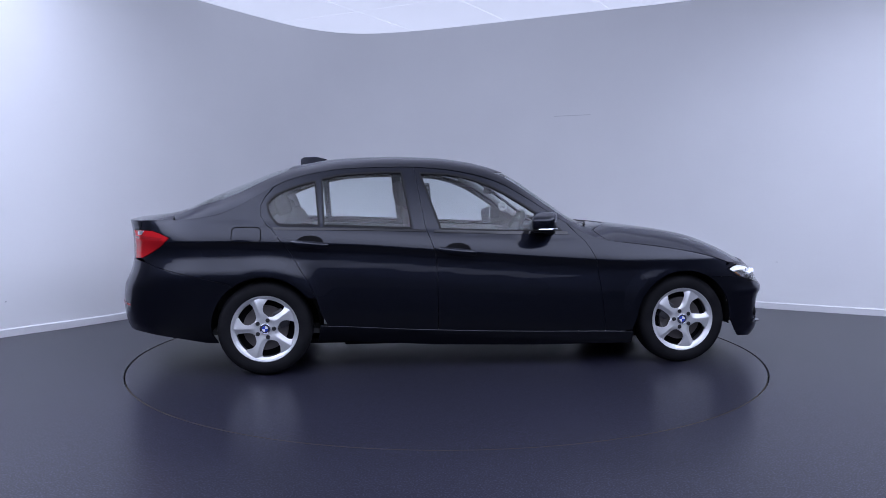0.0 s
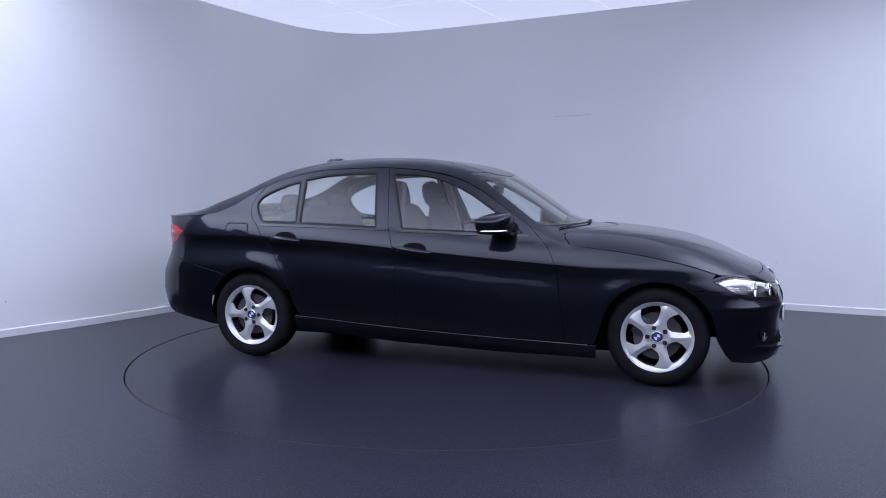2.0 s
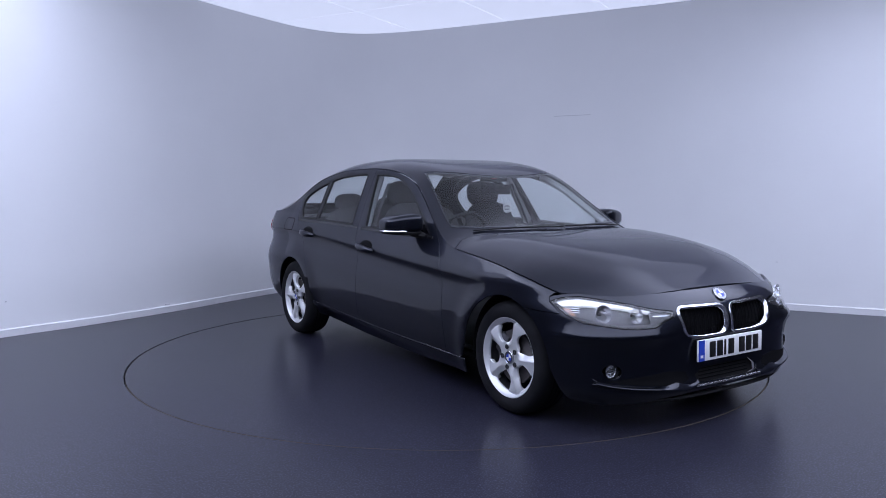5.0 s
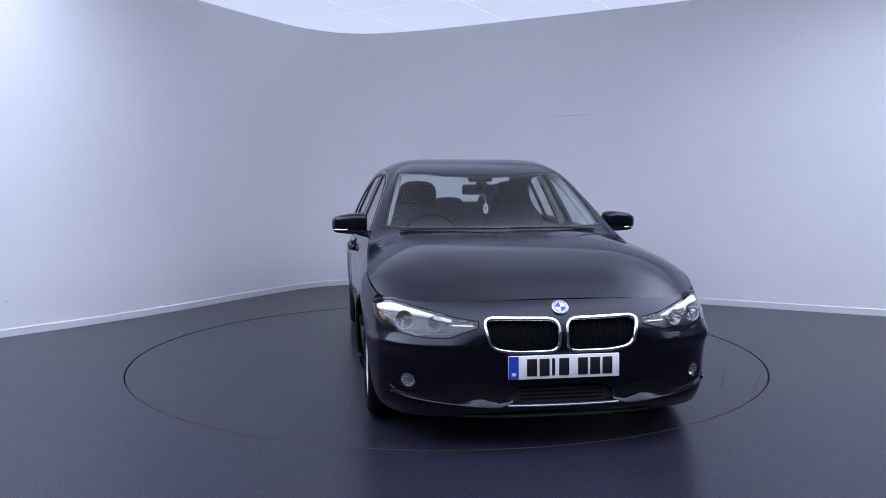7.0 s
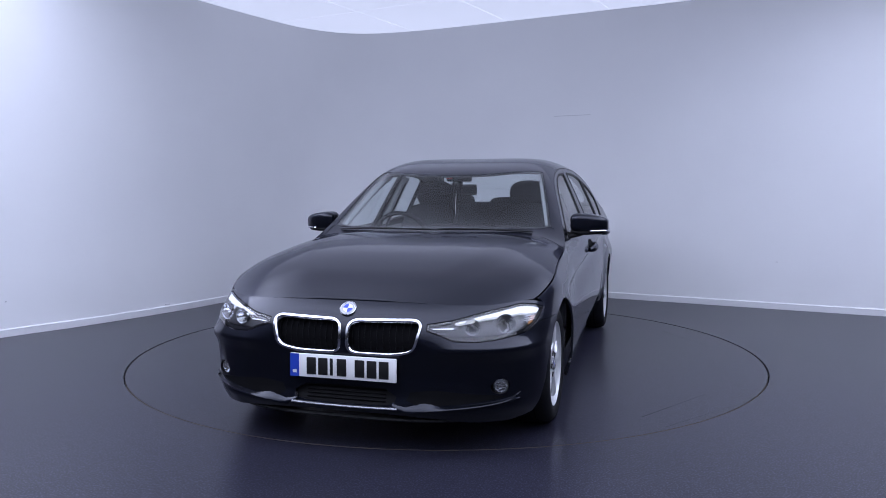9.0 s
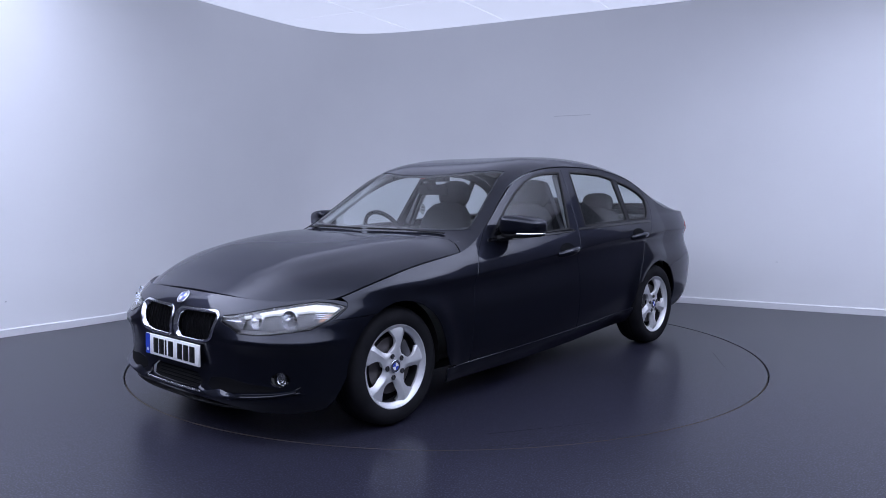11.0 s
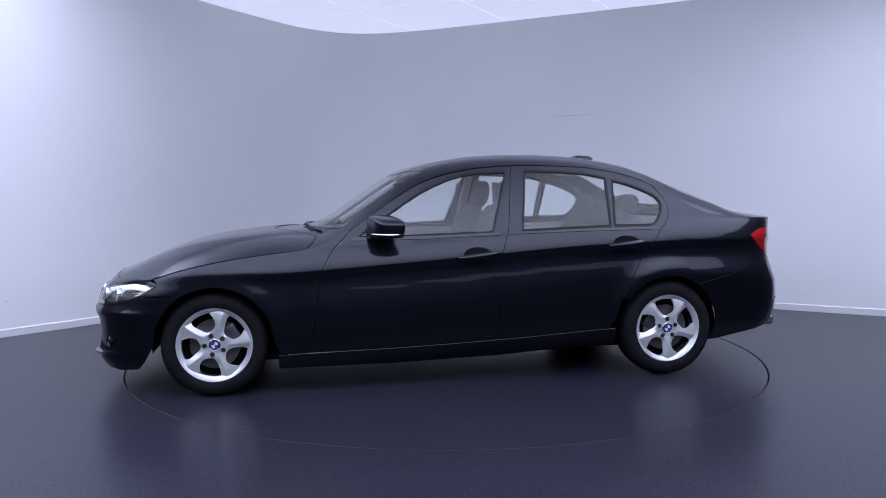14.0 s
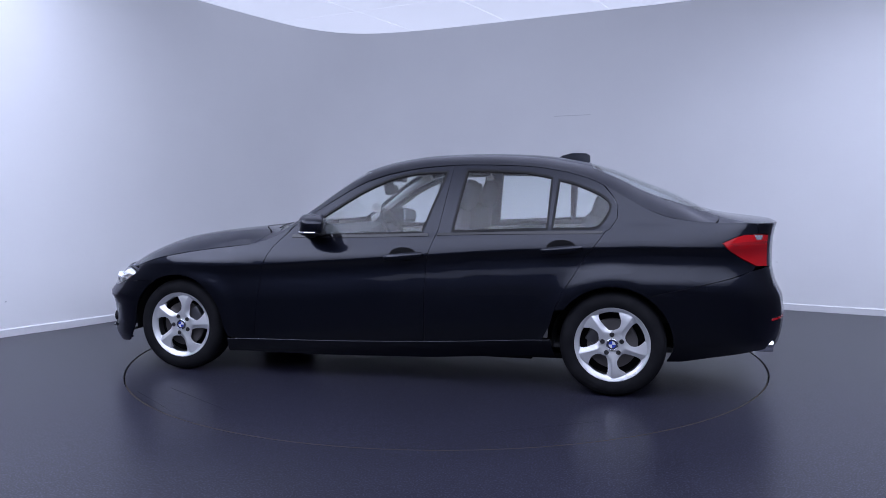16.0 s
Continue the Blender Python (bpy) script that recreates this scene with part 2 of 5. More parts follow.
flank = curve((-0.70, -0.13), (-0.64, -0.085), (-0.585, -0.045), (-0.55, -0.024), (-0.50, -0.010), (-0.42, 0.004), (-0.30, 0.010), (-0.22, 0.007), (-0.15, -0.003), (-0.09, -0.015), (-0.05, -0.018), (-0.02, -0.010), (-0.006, -0.002), (0.0, 0.0))
flank_soft = curve((-0.70, -0.13), (-0.64, -0.085), (-0.585, -0.045), (-0.55, -0.026), (-0.50, -0.014), (-0.42, -0.004), (-0.30, 0.004), (-0.18, 0.010), (-0.09, 0.007), (-0.04, 0.003), (0.0, 0.0))


def half_width(x, z):
    """Half the car's width at the station x and the height z."""
    q = z - crease_z(x)
    a = np.clip(crease_on(x), 0, 1)
    low = a * flank(np.minimum(q, 0)) + (1 - a) * flank_soft(np.minimum(q, 0))
    u = np.clip(q, 0, 0.13)
    up = -(0.22 * u + 1.6 * u * u) - 0.44 * np.maximum(q - 0.13, 0) - 0.10 * np.maximum(q - 0.13, 0) ** 2
    # swollen haunches round the wheel arches
    for cx, r0 in ((-1.405, 0.36), (1.405, 0.36)):
        d = np.hypot(x - cx, (z - 0.31))
        low = low + 0.017 * np.exp(-((d - r0) / 0.075) ** 2) * (q < 0) * np.clip(-q / 0.12, 0, 1)
    # rounded shoulder of the front wing above the arch
    fender = 0.010 * np.exp(-((z - 0.725) / 0.045) ** 2) * np.clip((x - 0.85) / 0.35, 0, 1)
    return crease_y(x) + low + up + fender


def girth(s, z):
    """The point of the car's side (its left half) at the way s along the plan and the height z."""
    s, z = np.asarray(s, float), np.asarray(z, float)
    f = np.clip((s - XA_F) / L_F, 0, 1) * math.pi / 2
    r = np.clip((XA_R - s) / L_R, 0, 1) * math.pi / 2
    nf = blunt(z)
    kf = (np.maximum(np.cos(f), 0) ** nf + np.sin(f) ** nf) ** (-1 / nf)
    # ledge below the headlamps
    ledge = 0.016 * np.exp(-((z - 0.492) / 0.030) ** 2) * np.clip((s - 1.70) / 0.20, 0, 1) * np.clip((2.30 - s) / 0.12, 0, 1)
    kr = (np.maximum(np.cos(r), 0) ** N_R + np.sin(r) ** N_R) ** (-1 / N_R)
    x = np.where(s > XA_F, XA_F + (nose(z) - XA_F) * np.sin(f) * kf + ledge, np.where(s < XA_R, XA_R + (tail(z) - XA_R) * np.sin(r) * kr, s))
    y = (half_width(np.clip(s, XA_R, XA_F), z) + ledge) * np.where(s > XA_F, np.maximum(np.cos(f), 0) * kf, np.maximum(np.cos(r), 0) * kr)
    return np.stack([x, y, z + 0 * s], -1)


def girth_all(s, z):
    """girth(), carried on past the centre lines of nose and tail on to the right half."""
    s = np.asarray(s, float)
    over, under = s > S_F, s < S_R
    p = girth(np.where(over, 2 * S_F - s, np.where(under, 2 * S_R - s, s)), z)
    p[..., 1] *= np.where(over | under, -1, 1)
    return p


rail_z = curve((-2.40, 0.990), (-2.17, 1.004), (-1.90, 1.012), (-1.72, 1.035), (-1.60, 1.078), (-1.47, 1.150), (-1.253, 1.266), (-1.065, 1.316), (-0.876, 1.343), (-0.494, 1.354),
               (-0.266, 1.342), (-0.033, 1.306), (0.155, 1.248), (0.344, 1.142), (0.487, 1.047), (0.62, 0.960), (0.70, 0.914), (0.78, 0.878), (0.869, 0.853),
               (0.998, 0.835), (1.182, 0.813), (1.368, 0.785), (1.575, 0.741), (1.72, 0.695), (1.80, 0.668))
ridge_z = curve((-2.42, 0.997), (-2.34, 1.010), (-2.15, 1.031), (-1.99, 1.062), (-1.785, 1.161), (-1.57, 1.250), (-1.37, 1.330), (-1.20, 1.376), (-0.89, 1.419), (-0.57, 1.430), (-0.27, 1.421),
                (-0.02, 1.390), (0.10, 1.362), (0.237, 1.315), (0.489, 1.160), (0.74, 0.996), (0.84, 0.958), (0.92, 0.945), (1.02, 0.938), (1.26, 0.914), (1.52, 0.872), (1.78, 0.796), (1.95, 0.724), (2.04, 0.688))
crown = curve((-2.4, 3.0), (-2.0, 4.5), (-1.5, 4.6), (-1.2, 4.4), (-0.7, 6.0), (0.05, 7.5), (0.45, 4.5), (0.7, 3.4), (1.1, 5.0), (1.6, 5.0), (2.0, 3.4))


def rail_y(x):
    """Half the width at the rail, where the side turns into the top."""
    z = rail_z(x)
    f = np.clip((x - XA_F) / (nose(z) - XA_F), 0, 1)
    r = np.clip((XA_R - x) / (XA_R - tail(z)), 0, 0.999)
    return half_width(np.clip(x, XA_R, XA_F), z) * (1 - f ** blunt(z)) ** (1 / blunt(z)) * (1 - r ** N_R) ** (1 / N_R)


DOME_V = curve((0.8, 0.80), (1.1, 0.76), (1.5, 0.66), (1.8, 0.52), (2.05, 0.40))
DOME_H = curve((0.5, 0.0), (0.8, 0.0), (1.05, 0.006), (1.5, 0.008), (1.75, 0.005), (1.92, 0.0), (2.1, 0.0))


def top(x, v):
    """The point of bonnet, screen, roof or boot at the station x; v runs from -1 at the right rail to 1 at the left."""
    x, v = np.asarray(x, float), np.asarray(v, float)
    e, c = rail_z(x), ridge_z(x)
    # raised middle of the bonnet, its shoulders drawn together towards the nose
    q = np.clip((np.abs(v) - DOME_V(x)) / 0.22 + 0.5, 0, 1)
    dome = DOME_H(x) * (1 - q * q * (3 - 2 * q))
    return np.stack([x + 0 * v, v * rail_y(x), e + (c - e) * (1 - np.abs(v) ** crown(x)) + dome], -1)
from mathutils.geometry import delaunay_2d_cdt

# ---------- car materials ----------
M_PAINT = mat("black_metallic_paint", (0.006, 0.007, 0.014), 0.42, 0.6, 0.88, Coat_Roughness=0.035, Coat_IOR=1.42, Specular_Tint=(0.30, 0.36, 0.62, 1))
fl = tex_noise(M_PAINT, 900.0, 1.0)
pr = ramp(M_PAINT, fl.outputs[0], [(0.40, (0.0018, 0.002, 0.003)), (0.85, (0.011, 0.0125, 0.021))])
M_PAINT.node_tree.links.new(pr.outputs[0], bsdf(M_PAINT).inputs["Base Color"])
M_TRIM = mat("satin_black_trim", (0.008, 0.008, 0.009), 0.42, Specular_IOR_Level=0.2)
M_GLOSS = mat("gloss_black_trim", (0.008, 0.008, 0.010), 0.08)
M_PLASTIC = mat("black_textured_plastic", (0.010, 0.010, 0.011), 0.6, Specular_IOR_Level=0.2)
add_bump(M_PLASTIC, tex_noise(M_PLASTIC, 700.0, 2.0).outputs[0], 0.2, 0.0006)
M_RUBBER = mat("tyre_rubber", (0.014, 0.014, 0.016), 0.78, Specular_IOR_Level=0.14)
rn = tex_noise(M_RUBBER, 9.0, 5.0)
M_RUBBER.node_tree.links.new(ramp(M_RUBBER, rn.outputs[0], [(0.35, (0.006, 0.006, 0.008)), (0.75, (0.013, 0.013, 0.015))]).outputs[0], bsdf(M_RUBBER).inputs["Base Color"])
M_ALLOY = mat("silver_alloy", (0.66, 0.665, 0.68), 0.40, 0.5, 0.25)
M_BARREL = mat("dull_rim_barrel", (0.10, 0.10, 0.11), 0.45, 0.8)
M_DISC = mat("brake_disc_steel", (0.14, 0.13, 0.13), 0.45, 0.9)
M_CHROME = mat("chrome", (0.78, 0.79, 0.82), 0.14, 1.0)
M_SATIN = mat("satin_silver", (0.60, 0.61, 0.64), 0.25, 0.9)
M_FABRIC = mat("charcoal_seat_cloth", (0.05, 0.05, 0.055), 0.9)
M_FABRIC.node_tree.links.new(ramp(M_FABRIC, tex_noise(M_FABRIC, 60.0, 3.0).outputs[0], [(0.3, (0.040, 0.040, 0.045)), (0.7, (0.062, 0.062, 0.068))]).outputs[0], bsdf(M_FABRIC).inputs["Base Color"])
M_DASH = mat("dark_grey_dashboard", (0.045, 0.046, 0.05), 0.65)
add_bump(M_DASH, tex_noise(M_DASH, 600.0, 2.0).outputs[0], 0.25, 0.0008)
M_LINING = mat("pale_grey_headlining", (0.42, 0.43, 0.44), 0.9)
M_WHITE = mat("white_plastic", (0.75, 0.75, 0.74), 0.4)
M_PLATE = mat("white_number_plate", (0.86, 0.86, 0.85), 0.35)
M_BLUE = mat("blue_band", (0.02, 0.06, 0.45), 0.35)
M_INK = mat("black_ink", (0.01, 0.01, 0.01), 0.4)
M_AMBER = mat("amber_lens", (0.42, 0.17, 0.05), 0.15, coat=1.0)
M_REDLENS = mat("red_lens", (0.42, 0.008, 0.012), 0.10, coat=0.4, Specular_IOR_Level=0.3)
M_REDIN = mat("deep_red_lens", (0.30, 0.006, 0.010), 0.2, coat=1.0)
M_REFLECT = mat("lamp_reflector", (0.86, 0.87, 0.90), 0.20, 0.8)
M_BROW = mat("lit_white_light_bar", (0.8, 0.82, 0.86), 0.4, Emission_Color=(0.80, 0.87, 1.0, 1), Emission_Strength=0.5)
M_LAMPBACK = mat("dark_lamp_housing", (0.05, 0.05, 0.055), 0.3, 0.3)


def glass_mat(name, tint, facing=0.045):
    m = bpy.data.materials.new(name)
    m.use_nodes = True
    nt = m.node_tree
    nt.nodes.remove(nt.nodes["Principled BSDF"])
    tr, gl = nt.nodes.new("ShaderNodeBsdfTransparent"), nt.nodes.new("ShaderNodeBsdfGlossy")
    lw, mx = nt.nodes.new("ShaderNodeLayerWeight"), nt.nodes.new("ShaderNodeMixShader")
    po, fr = nt.nodes.new("ShaderNodeMath"), nt.nodes.new("ShaderNodeMath")
    tr.inputs[0].default_value, gl.inputs[0].default_value = (*tint, 1), (1, 1, 1, 1)
    gl.inputs["Roughness"].default_value = 0.0
    # thin pane: reflection rises from about 5 % head-on to full at a grazing angle
    po.operation, fr.operation = "POWER", "MULTIPLY_ADD"
    po.inputs[1].default_value, fr.inputs[1].default_value, fr.inputs[2].default_value = 5.0, 0.91, facing
    nt.links.new(lw.outputs["Facing"], po.inputs[0])
    nt.links.new(po.outputs[0], fr.inputs[0])
    nt.links.new(fr.outputs[0], mx.inputs[0])
    nt.links.new(tr.outputs[0], mx.inputs[1])
    nt.links.new(gl.outputs[0], mx.inputs[2])
    nt.links.new(mx.outputs[0], nt.nodes["Material Output"].inputs[0])
    return m


M_GLASS = glass_mat("green_tinted_glass", (0.88, 0.92, 0.92))
M_CLEAR = glass_mat("clear_lamp_lens", (0.95, 0.955, 0.96), 0.03)


# ---------- curved panels ----------
def inside(poly, P):
    poly, P = np.asarray(poly), np.asarray(P)
    res = np.zeros(len(P), bool)
    x, y = P[:, 0], P[:, 1]
    a = poly
    b = np.roll(poly, -1, 0)
    for (x0, y0), (x1, y1) in zip(a, b):
        c = ((y0 > y) != (y1 > y)) & (x < (x1 - x0) * (y - y0) / (y1 - y0 + 1e-15) + x0)
        res ^= c
    return res


def dense(poly, step):
    out = []
    n = len(poly)
    for i in range(n):
        p, q = np.array(poly[i], float), np.array(poly[(i + 1) % n], float)
        k = max(1, int(np.ceil(np.linalg.norm(q - p) / step)))
        out += [p + (q - p) * j / k for j in range(k)]
    return np.array(out)


def area2(poly):
    p = np.asarray(poly)
    q = np.roll(p, -1, 0)
    return float(np.sum(p[:, 0] * q[:, 1] - q[:, 0] * p[:, 1]))


def shrunk(poly, d):
    """The polygon drawn in by d on all sides."""
    p = np.asarray(poly, float)
    sgn = 1 if area2(p) > 0 else -1
    prev, nxt = np.roll(p, 1, 0), np.roll(p, -1, 0)
    t = nxt - prev
    t /= np.maximum(np.linalg.norm(t, axis=1, keepdims=True), 1e-9)
    return p + sgn * d * np.stack([-t[:, 1], t[:, 0]], 1)


def rounded(poly, r, k=4):
    """The polygon with its corners cut round."""
    out, n = [], len(poly)
    P = [np.array(p, float) for p in poly]
    for i in range(n):
        a, b, c = P[i - 1], P[i], P[(i + 1) % n]
        u, v = a - b, c - b
        d = min(r, np.linalg.norm(u) * 0.45, np.linalg.norm(v) * 0.45)
        p0, p1 = b + u / np.linalg.norm(u) * d, b + v / np.linalg.norm(v) * d
        for j in range(k + 1):
            t = j / k
            out.append((1 - t) ** 2 * p0 + 2 * t * (1 - t) * b + t * t * p1)
    return [tuple(p) for p in out]


def panel(name, surf, outline, material, parent, holes=(), grid=0.03, extra=(), gap=0.0018, depth=0.012, lift=0.0, flip=False, label="", step=0.018, core=None):
    """A curved sheet with a turned-in rim: the outline, less its holes, laid on surf(a, b). flip: the mirrored one."""
    rings = [shrunk(dense(outline, step), gap)] + [shrunk(dense(h, step), -gap) for h in holes]
    lo, hi = rings[0].min(0), rings[0].max(0)
    gx, gy = np.meshgrid(np.arange(lo[0] + grid / 2, hi[0], grid), np.arange(lo[1] + grid / 2, hi[1], grid), indexing="ij")
    pts = np.stack([gx.ravel(), gy.ravel()], 1)
    if len(extra):
        pts = np.concatenate([np.asarray(extra, float), pts])
    ok = inside(rings[0], pts)
    for h in rings[1:]:
        ok &= ~inside(h, pts)
    pts = pts[ok]
    edge = np.concatenate(rings)
    if len(pts):
        near = np.array([np.min(np.sum((edge - p) ** 2, 1)) for p in pts]) > (0.32 * min(grid, step * 1.4)) ** 2
        pts = pts[near]
    if len(extra) and len(pts):
        ne = set(map(tuple, np.asarray(extra, float).round(6)))
        ex = np.array([p for p in pts if tuple(p.round(6)) in ne])
        if len(ex):
            keep = [tuple(p.round(6)) in ne or np.min(np.sum((ex - p) ** 2, 1)) > (0.3 * grid) ** 2 for p in pts]
            pts = pts[np.array(keep)]
    edges, base = [], 0
    for rg in rings:
        edges += [(base + i, base + (i + 1) % len(rg)) for i in range(len(rg))]
        base += len(rg)
    allp = np.concatenate([edge, pts]) if len(pts) else edge
    v2, _, tris, *_ = delaunay_2d_cdt([Vector(p) for p in allp], edges, [], 0, 1e-6)
    v2 = np.array([tuple(v) for v in v2])
    tris = np.array([t for t in tris if len(t) == 3])
    cen = v2[tris].mean(1)
    ok = inside(rings[0], cen)
    for h in rings[1:]:
        ok &= ~inside(h, cen)
    tris = tris[ok]
    # points and normals
    e = 0.003

    def place(q):
        p0 = surf(q[:, 0], q[:, 1])
        da = surf(q[:, 0] + e, q[:, 1]) - surf(q[:, 0] - e, q[:, 1])
        db = surf(q[:, 0], q[:, 1] + e) - surf(q[:, 0], q[:, 1] - e)
        nn = np.cross(da, db)
        nn /= np.maximum(np.linalg.norm(nn, axis=1, keepdims=True), 1e-12)
        c = p0 * np.array([0.75, 0, 0]) + np.array([0, 0, 0.55]) if core is None else np.array(core)
        s = np.where(np.sum(nn * (p0 - c), 1, keepdims=True) < 0, -1, 1)
        return p0 + nn * s * lift, nn * s
    P, N = place(v2)
    verts, norms = list(P), list(N)
    a, b, c = P[tris[:, 0]], P[tris[:, 1]], P[tris[:, 2]]
    fn = np.sum(np.cross(b - a, c - a) * N[tris[:, 0]], 1) < 0
    tris[fn] = tris[fn][:, ::-1]
    faces = [tuple(t) for t in tris]
    for k, rg in enumerate(rings):
        Q, M = place(rg)
        base, n = len(verts), len(rg)
        t = np.roll(Q, -1, 0) - np.roll(Q, 1, 0)
        side = np.cross(t, M)
        side /= np.maximum(np.linalg.norm(side, axis=1, keepdims=True), 1e-12)
        mid = Q.mean(0)
        if np.sum(side * (Q - mid)) * (1 if k == 0 else -1) < 0:
            side = -side
        verts += list(Q) + list(Q - M * depth)
        norms += list(0.6 * side + 0.8 * M) + list(side)
        for i in range(n):
            j = (i + 1) % n
            f = (base + i, base + j, base + n + j, base + n + i)
            fnrm = np.cross(np.array(verts[f[1]]) - verts[f[0]], np.array(verts[f[3]]) - verts[f[0]])
            faces.append(f if np.dot(fnrm, side[i]) > 0 else f[::-1])
    V, N = np.array(verts), np.array(norms)
    if flip:
        V, N = V * [1, -1, 1], N * [1, -1, 1]
        faces = [f[::-1] for f in faces]
    N /= np.maximum(np.linalg.norm(N, axis=1, keepdims=True), 1e-12)
    ob = mesh_ob(name, V, faces, material, parent, True, N)
    if label:
        tagged(ob, label)
    return ob


def lathe(profile, seg=64):
    """A ring swept round the y axis from (radius, y) pairs."""
    bm = bmesh.new()
    rows = []
    for i in range(seg):
        a = 2 * math.pi * i / seg
        rows.append([bm.verts.new((r * math.cos(a), y, r * math.sin(a))) for r, y in profile])
    for i in range(seg):
        A, B = rows[i], rows[(i + 1) % seg]
        for j in range(len(profile) - 1):
            bm.faces.new((A[j], A[j + 1], B[j + 1], B[j]))
    return bm


def tube(path, r, seg=8, closed=False, flat=1.0):
    """A round bar along the path; flat squeezes it in z."""
    bm = bmesh.new()
    P = [Vector(p) for p in path]
    n = len(P)
    rings = []
    for i in range(n):
        d = (P[(i + 1) % n] - P[i - 1]) if closed else (P[min(i + 1, n - 1)] - P[max(i - 1, 0)])
        d.normalize()
        u = d.cross(Vector((0, 0, 1)))
        if u.length < 1e-4:
            u = Vector((0, 1, 0))
        u.normalize()
        w = u.cross(d)
        rr = r[i] if isinstance(r, (list, tuple)) else r
        rings.append([bm.verts.new(P[i] + (u * math.cos(2 * math.pi * k / seg) + w * flat * math.sin(2 * math.pi * k / seg)) * rr) for k in range(seg)])
    for i in range(n if closed else n - 1):
        A, B = rings[i], rings[(i + 1) % n]
        for k in range(seg):
            bm.faces.new((A[k], A[(k + 1) % seg], B[(k + 1) % seg], B[k]))
    if not closed:
        bm.faces.new(rings[0])
        bm.faces.new(rings[-1][::-1])
    return bm


def blob(bm, where, size, m=None, seg=14, power=2.6):
    """A rounded cushion: a superellipsoid of the given half sizes."""
    g = bmesh.ops.create_uvsphere(bm, u_segments=seg * 2, v_segments=seg, radius=1.0)
    for v in g["verts"]:
        c = v.co
        k = (abs(c.x) ** power + abs(c.y) ** power + abs(c.z) ** power) ** (1 / power)
        v.co = Vector((c.x * size[0], c.y * size[1], c.z * size[2])) / k
    mm = Matrix.Translation(where) @ (m or Matrix())
    bmesh.ops.transform(bm, matrix=mm, verts=g["verts"])
    return bm


# ---------- the car ----------
car = new("car", None)
tagged(car, "clean black metallic four-door saloon parked on the turntable", "car")

HUB_X, HUB_Z, ARCH = 1.405, 0.305, 0.338


def arc(cx, cz, r, a0, a1, n=22):
    return [(cx + r * math.cos(radians(a0 + (a1 - a0) * i / n)), cz + r * math.sin(radians(a0 + (a1 - a0) * i / n))) for i in range(n + 1)]


def rail_line(x0, x1, n, drop=0.0):
    return [(x, float(rail_z(x)) - drop) for x in np.linspace(x0, x1, n)]


def s_of_x(x, z):
    """The way s at which the side's plan reaches the station x at the height z."""
    S = np.linspace(S_R, S_F, 4000)
    X = girth(S, np.full_like(S, z))[:, 0]
    return float(np.interp(x, X, S))


def rail_s(x0, x1, n):
    """The rail in (s, z)."""
    return [(s_of_x(x, float(rail_z(x))), float(rail_z(x))) for x in np.linspace(x0, x1, n)]


CREASE = [(s, float(crease_z(min(max(s, XA_R), XA_F))) + o) for s in np.arange(-2.2, 1.3, 0.02) for o in (-0.045, -0.02, -0.008, 0.0, 0.008, 0.02, 0.05)]

GLASS_F = [(-0.38, 1.306), (-0.187, 1.298), (-0.09, 1.282), (0.001, 1.256), (0.10, 1.214), (0.19, 1.168), (0.339, 1.073), (0.448, 0.999), (0.56, 0.918), (0.455, 0.914), (0.10, 0.926), (-0.256, 0.938)]
GLASS_R = [(-1.035, 1.266), (-0.955, 1.284), (-0.876, 1.297), (-0.70, 1.308), (-0.509, 1.312), (-0.45, 0.947), (-0.75, 0.958), (-1.02, 0.968)]
GLASS_Q = [(-1.08, 1.252), (-1.17, 1.229), (-1.248, 1.200), (-1.31, 1.172), (-1.357, 1.142), (-1.382, 1.105), (-1.372, 1.060), (-1.347, 1.017), (-1.318, 0.985), (-1.285, 0.972), (-1.053, 0.969)]
SHUT_A = [(0.60, 0.955), (0.666, 0.899), (0.72, 0.845), (0.755, 0.791), (0.79, 0.715), (0.81, 0.587), (0.835, 0.40), (0.856, 0.244)]
SHUT_B = [(-0.42, 1.330), (-0.361, 0.957), (-0.325, 0.86), (-0.296, 0.775), (-0.286, 0.589), (-0.281, 0.272)]
SHUT_C = [(-1.385, 0.972), (-1.357, 0.955), (-1.298, 0.871), (-1.238, 0.797), (-1.174, 0.687), (-1.114, 0.595), (-1.075, 0.50)]
SILL = curve((-1.06, 0.318), (-0.306, 0.272), (0.30, 0.250), (0.998, 0.236))
HEAD = [(1.748, 0.648), (1.82, 0.668), (1.90, 0.676), (1.96, 0.668), (2.04, 0.655), (2.10, 0.642), (2.19, 0.618), (2.275, 0.604), (2.275, 0.576), (2.22, 0.555), (2.178, 0.533), (2.10, 0.530), (2.045, 0.534), (1.97, 0.545), (1.89, 0.556), (1.82, 0.590)]
HOOD_FRONT = [(2.6, 0.690), (2.39, 0.688), (2.27, 0.684), (2.164, 0.680), (2.06, 0.677), (1.98, 0.682), (1.90, 0.689), (1.82, 0.683), (1.765, 0.673)]
KIDNEY = rounded(rounded([(2.588, 0.615), (2.286, 0.622), (2.318, 0.480), (2.40, 0.461), (2.588, 0.461)], 0.050, 6), 0.012, 2)
TAILLAMP = [(-1.99, 0.897), (-2.06, 0.929), (-2.10, 0.940), (-2.20, 0.943), (-2.37, 0.925), (-2.37, 0.80), (-2.295, 0.752), (-2.20, 0.759), (-2.11, 0.800), (-2.037, 0.845)]
BUMPER_R = [(-1.65, 0.605), (-1.84, 0.652), (-2.03, 0.699), (-2.17, 0.737), (-2.295, 0.748)]


def mirror_nose(poly):
    return [(2 * S_F - a, b) for a, b in poly]


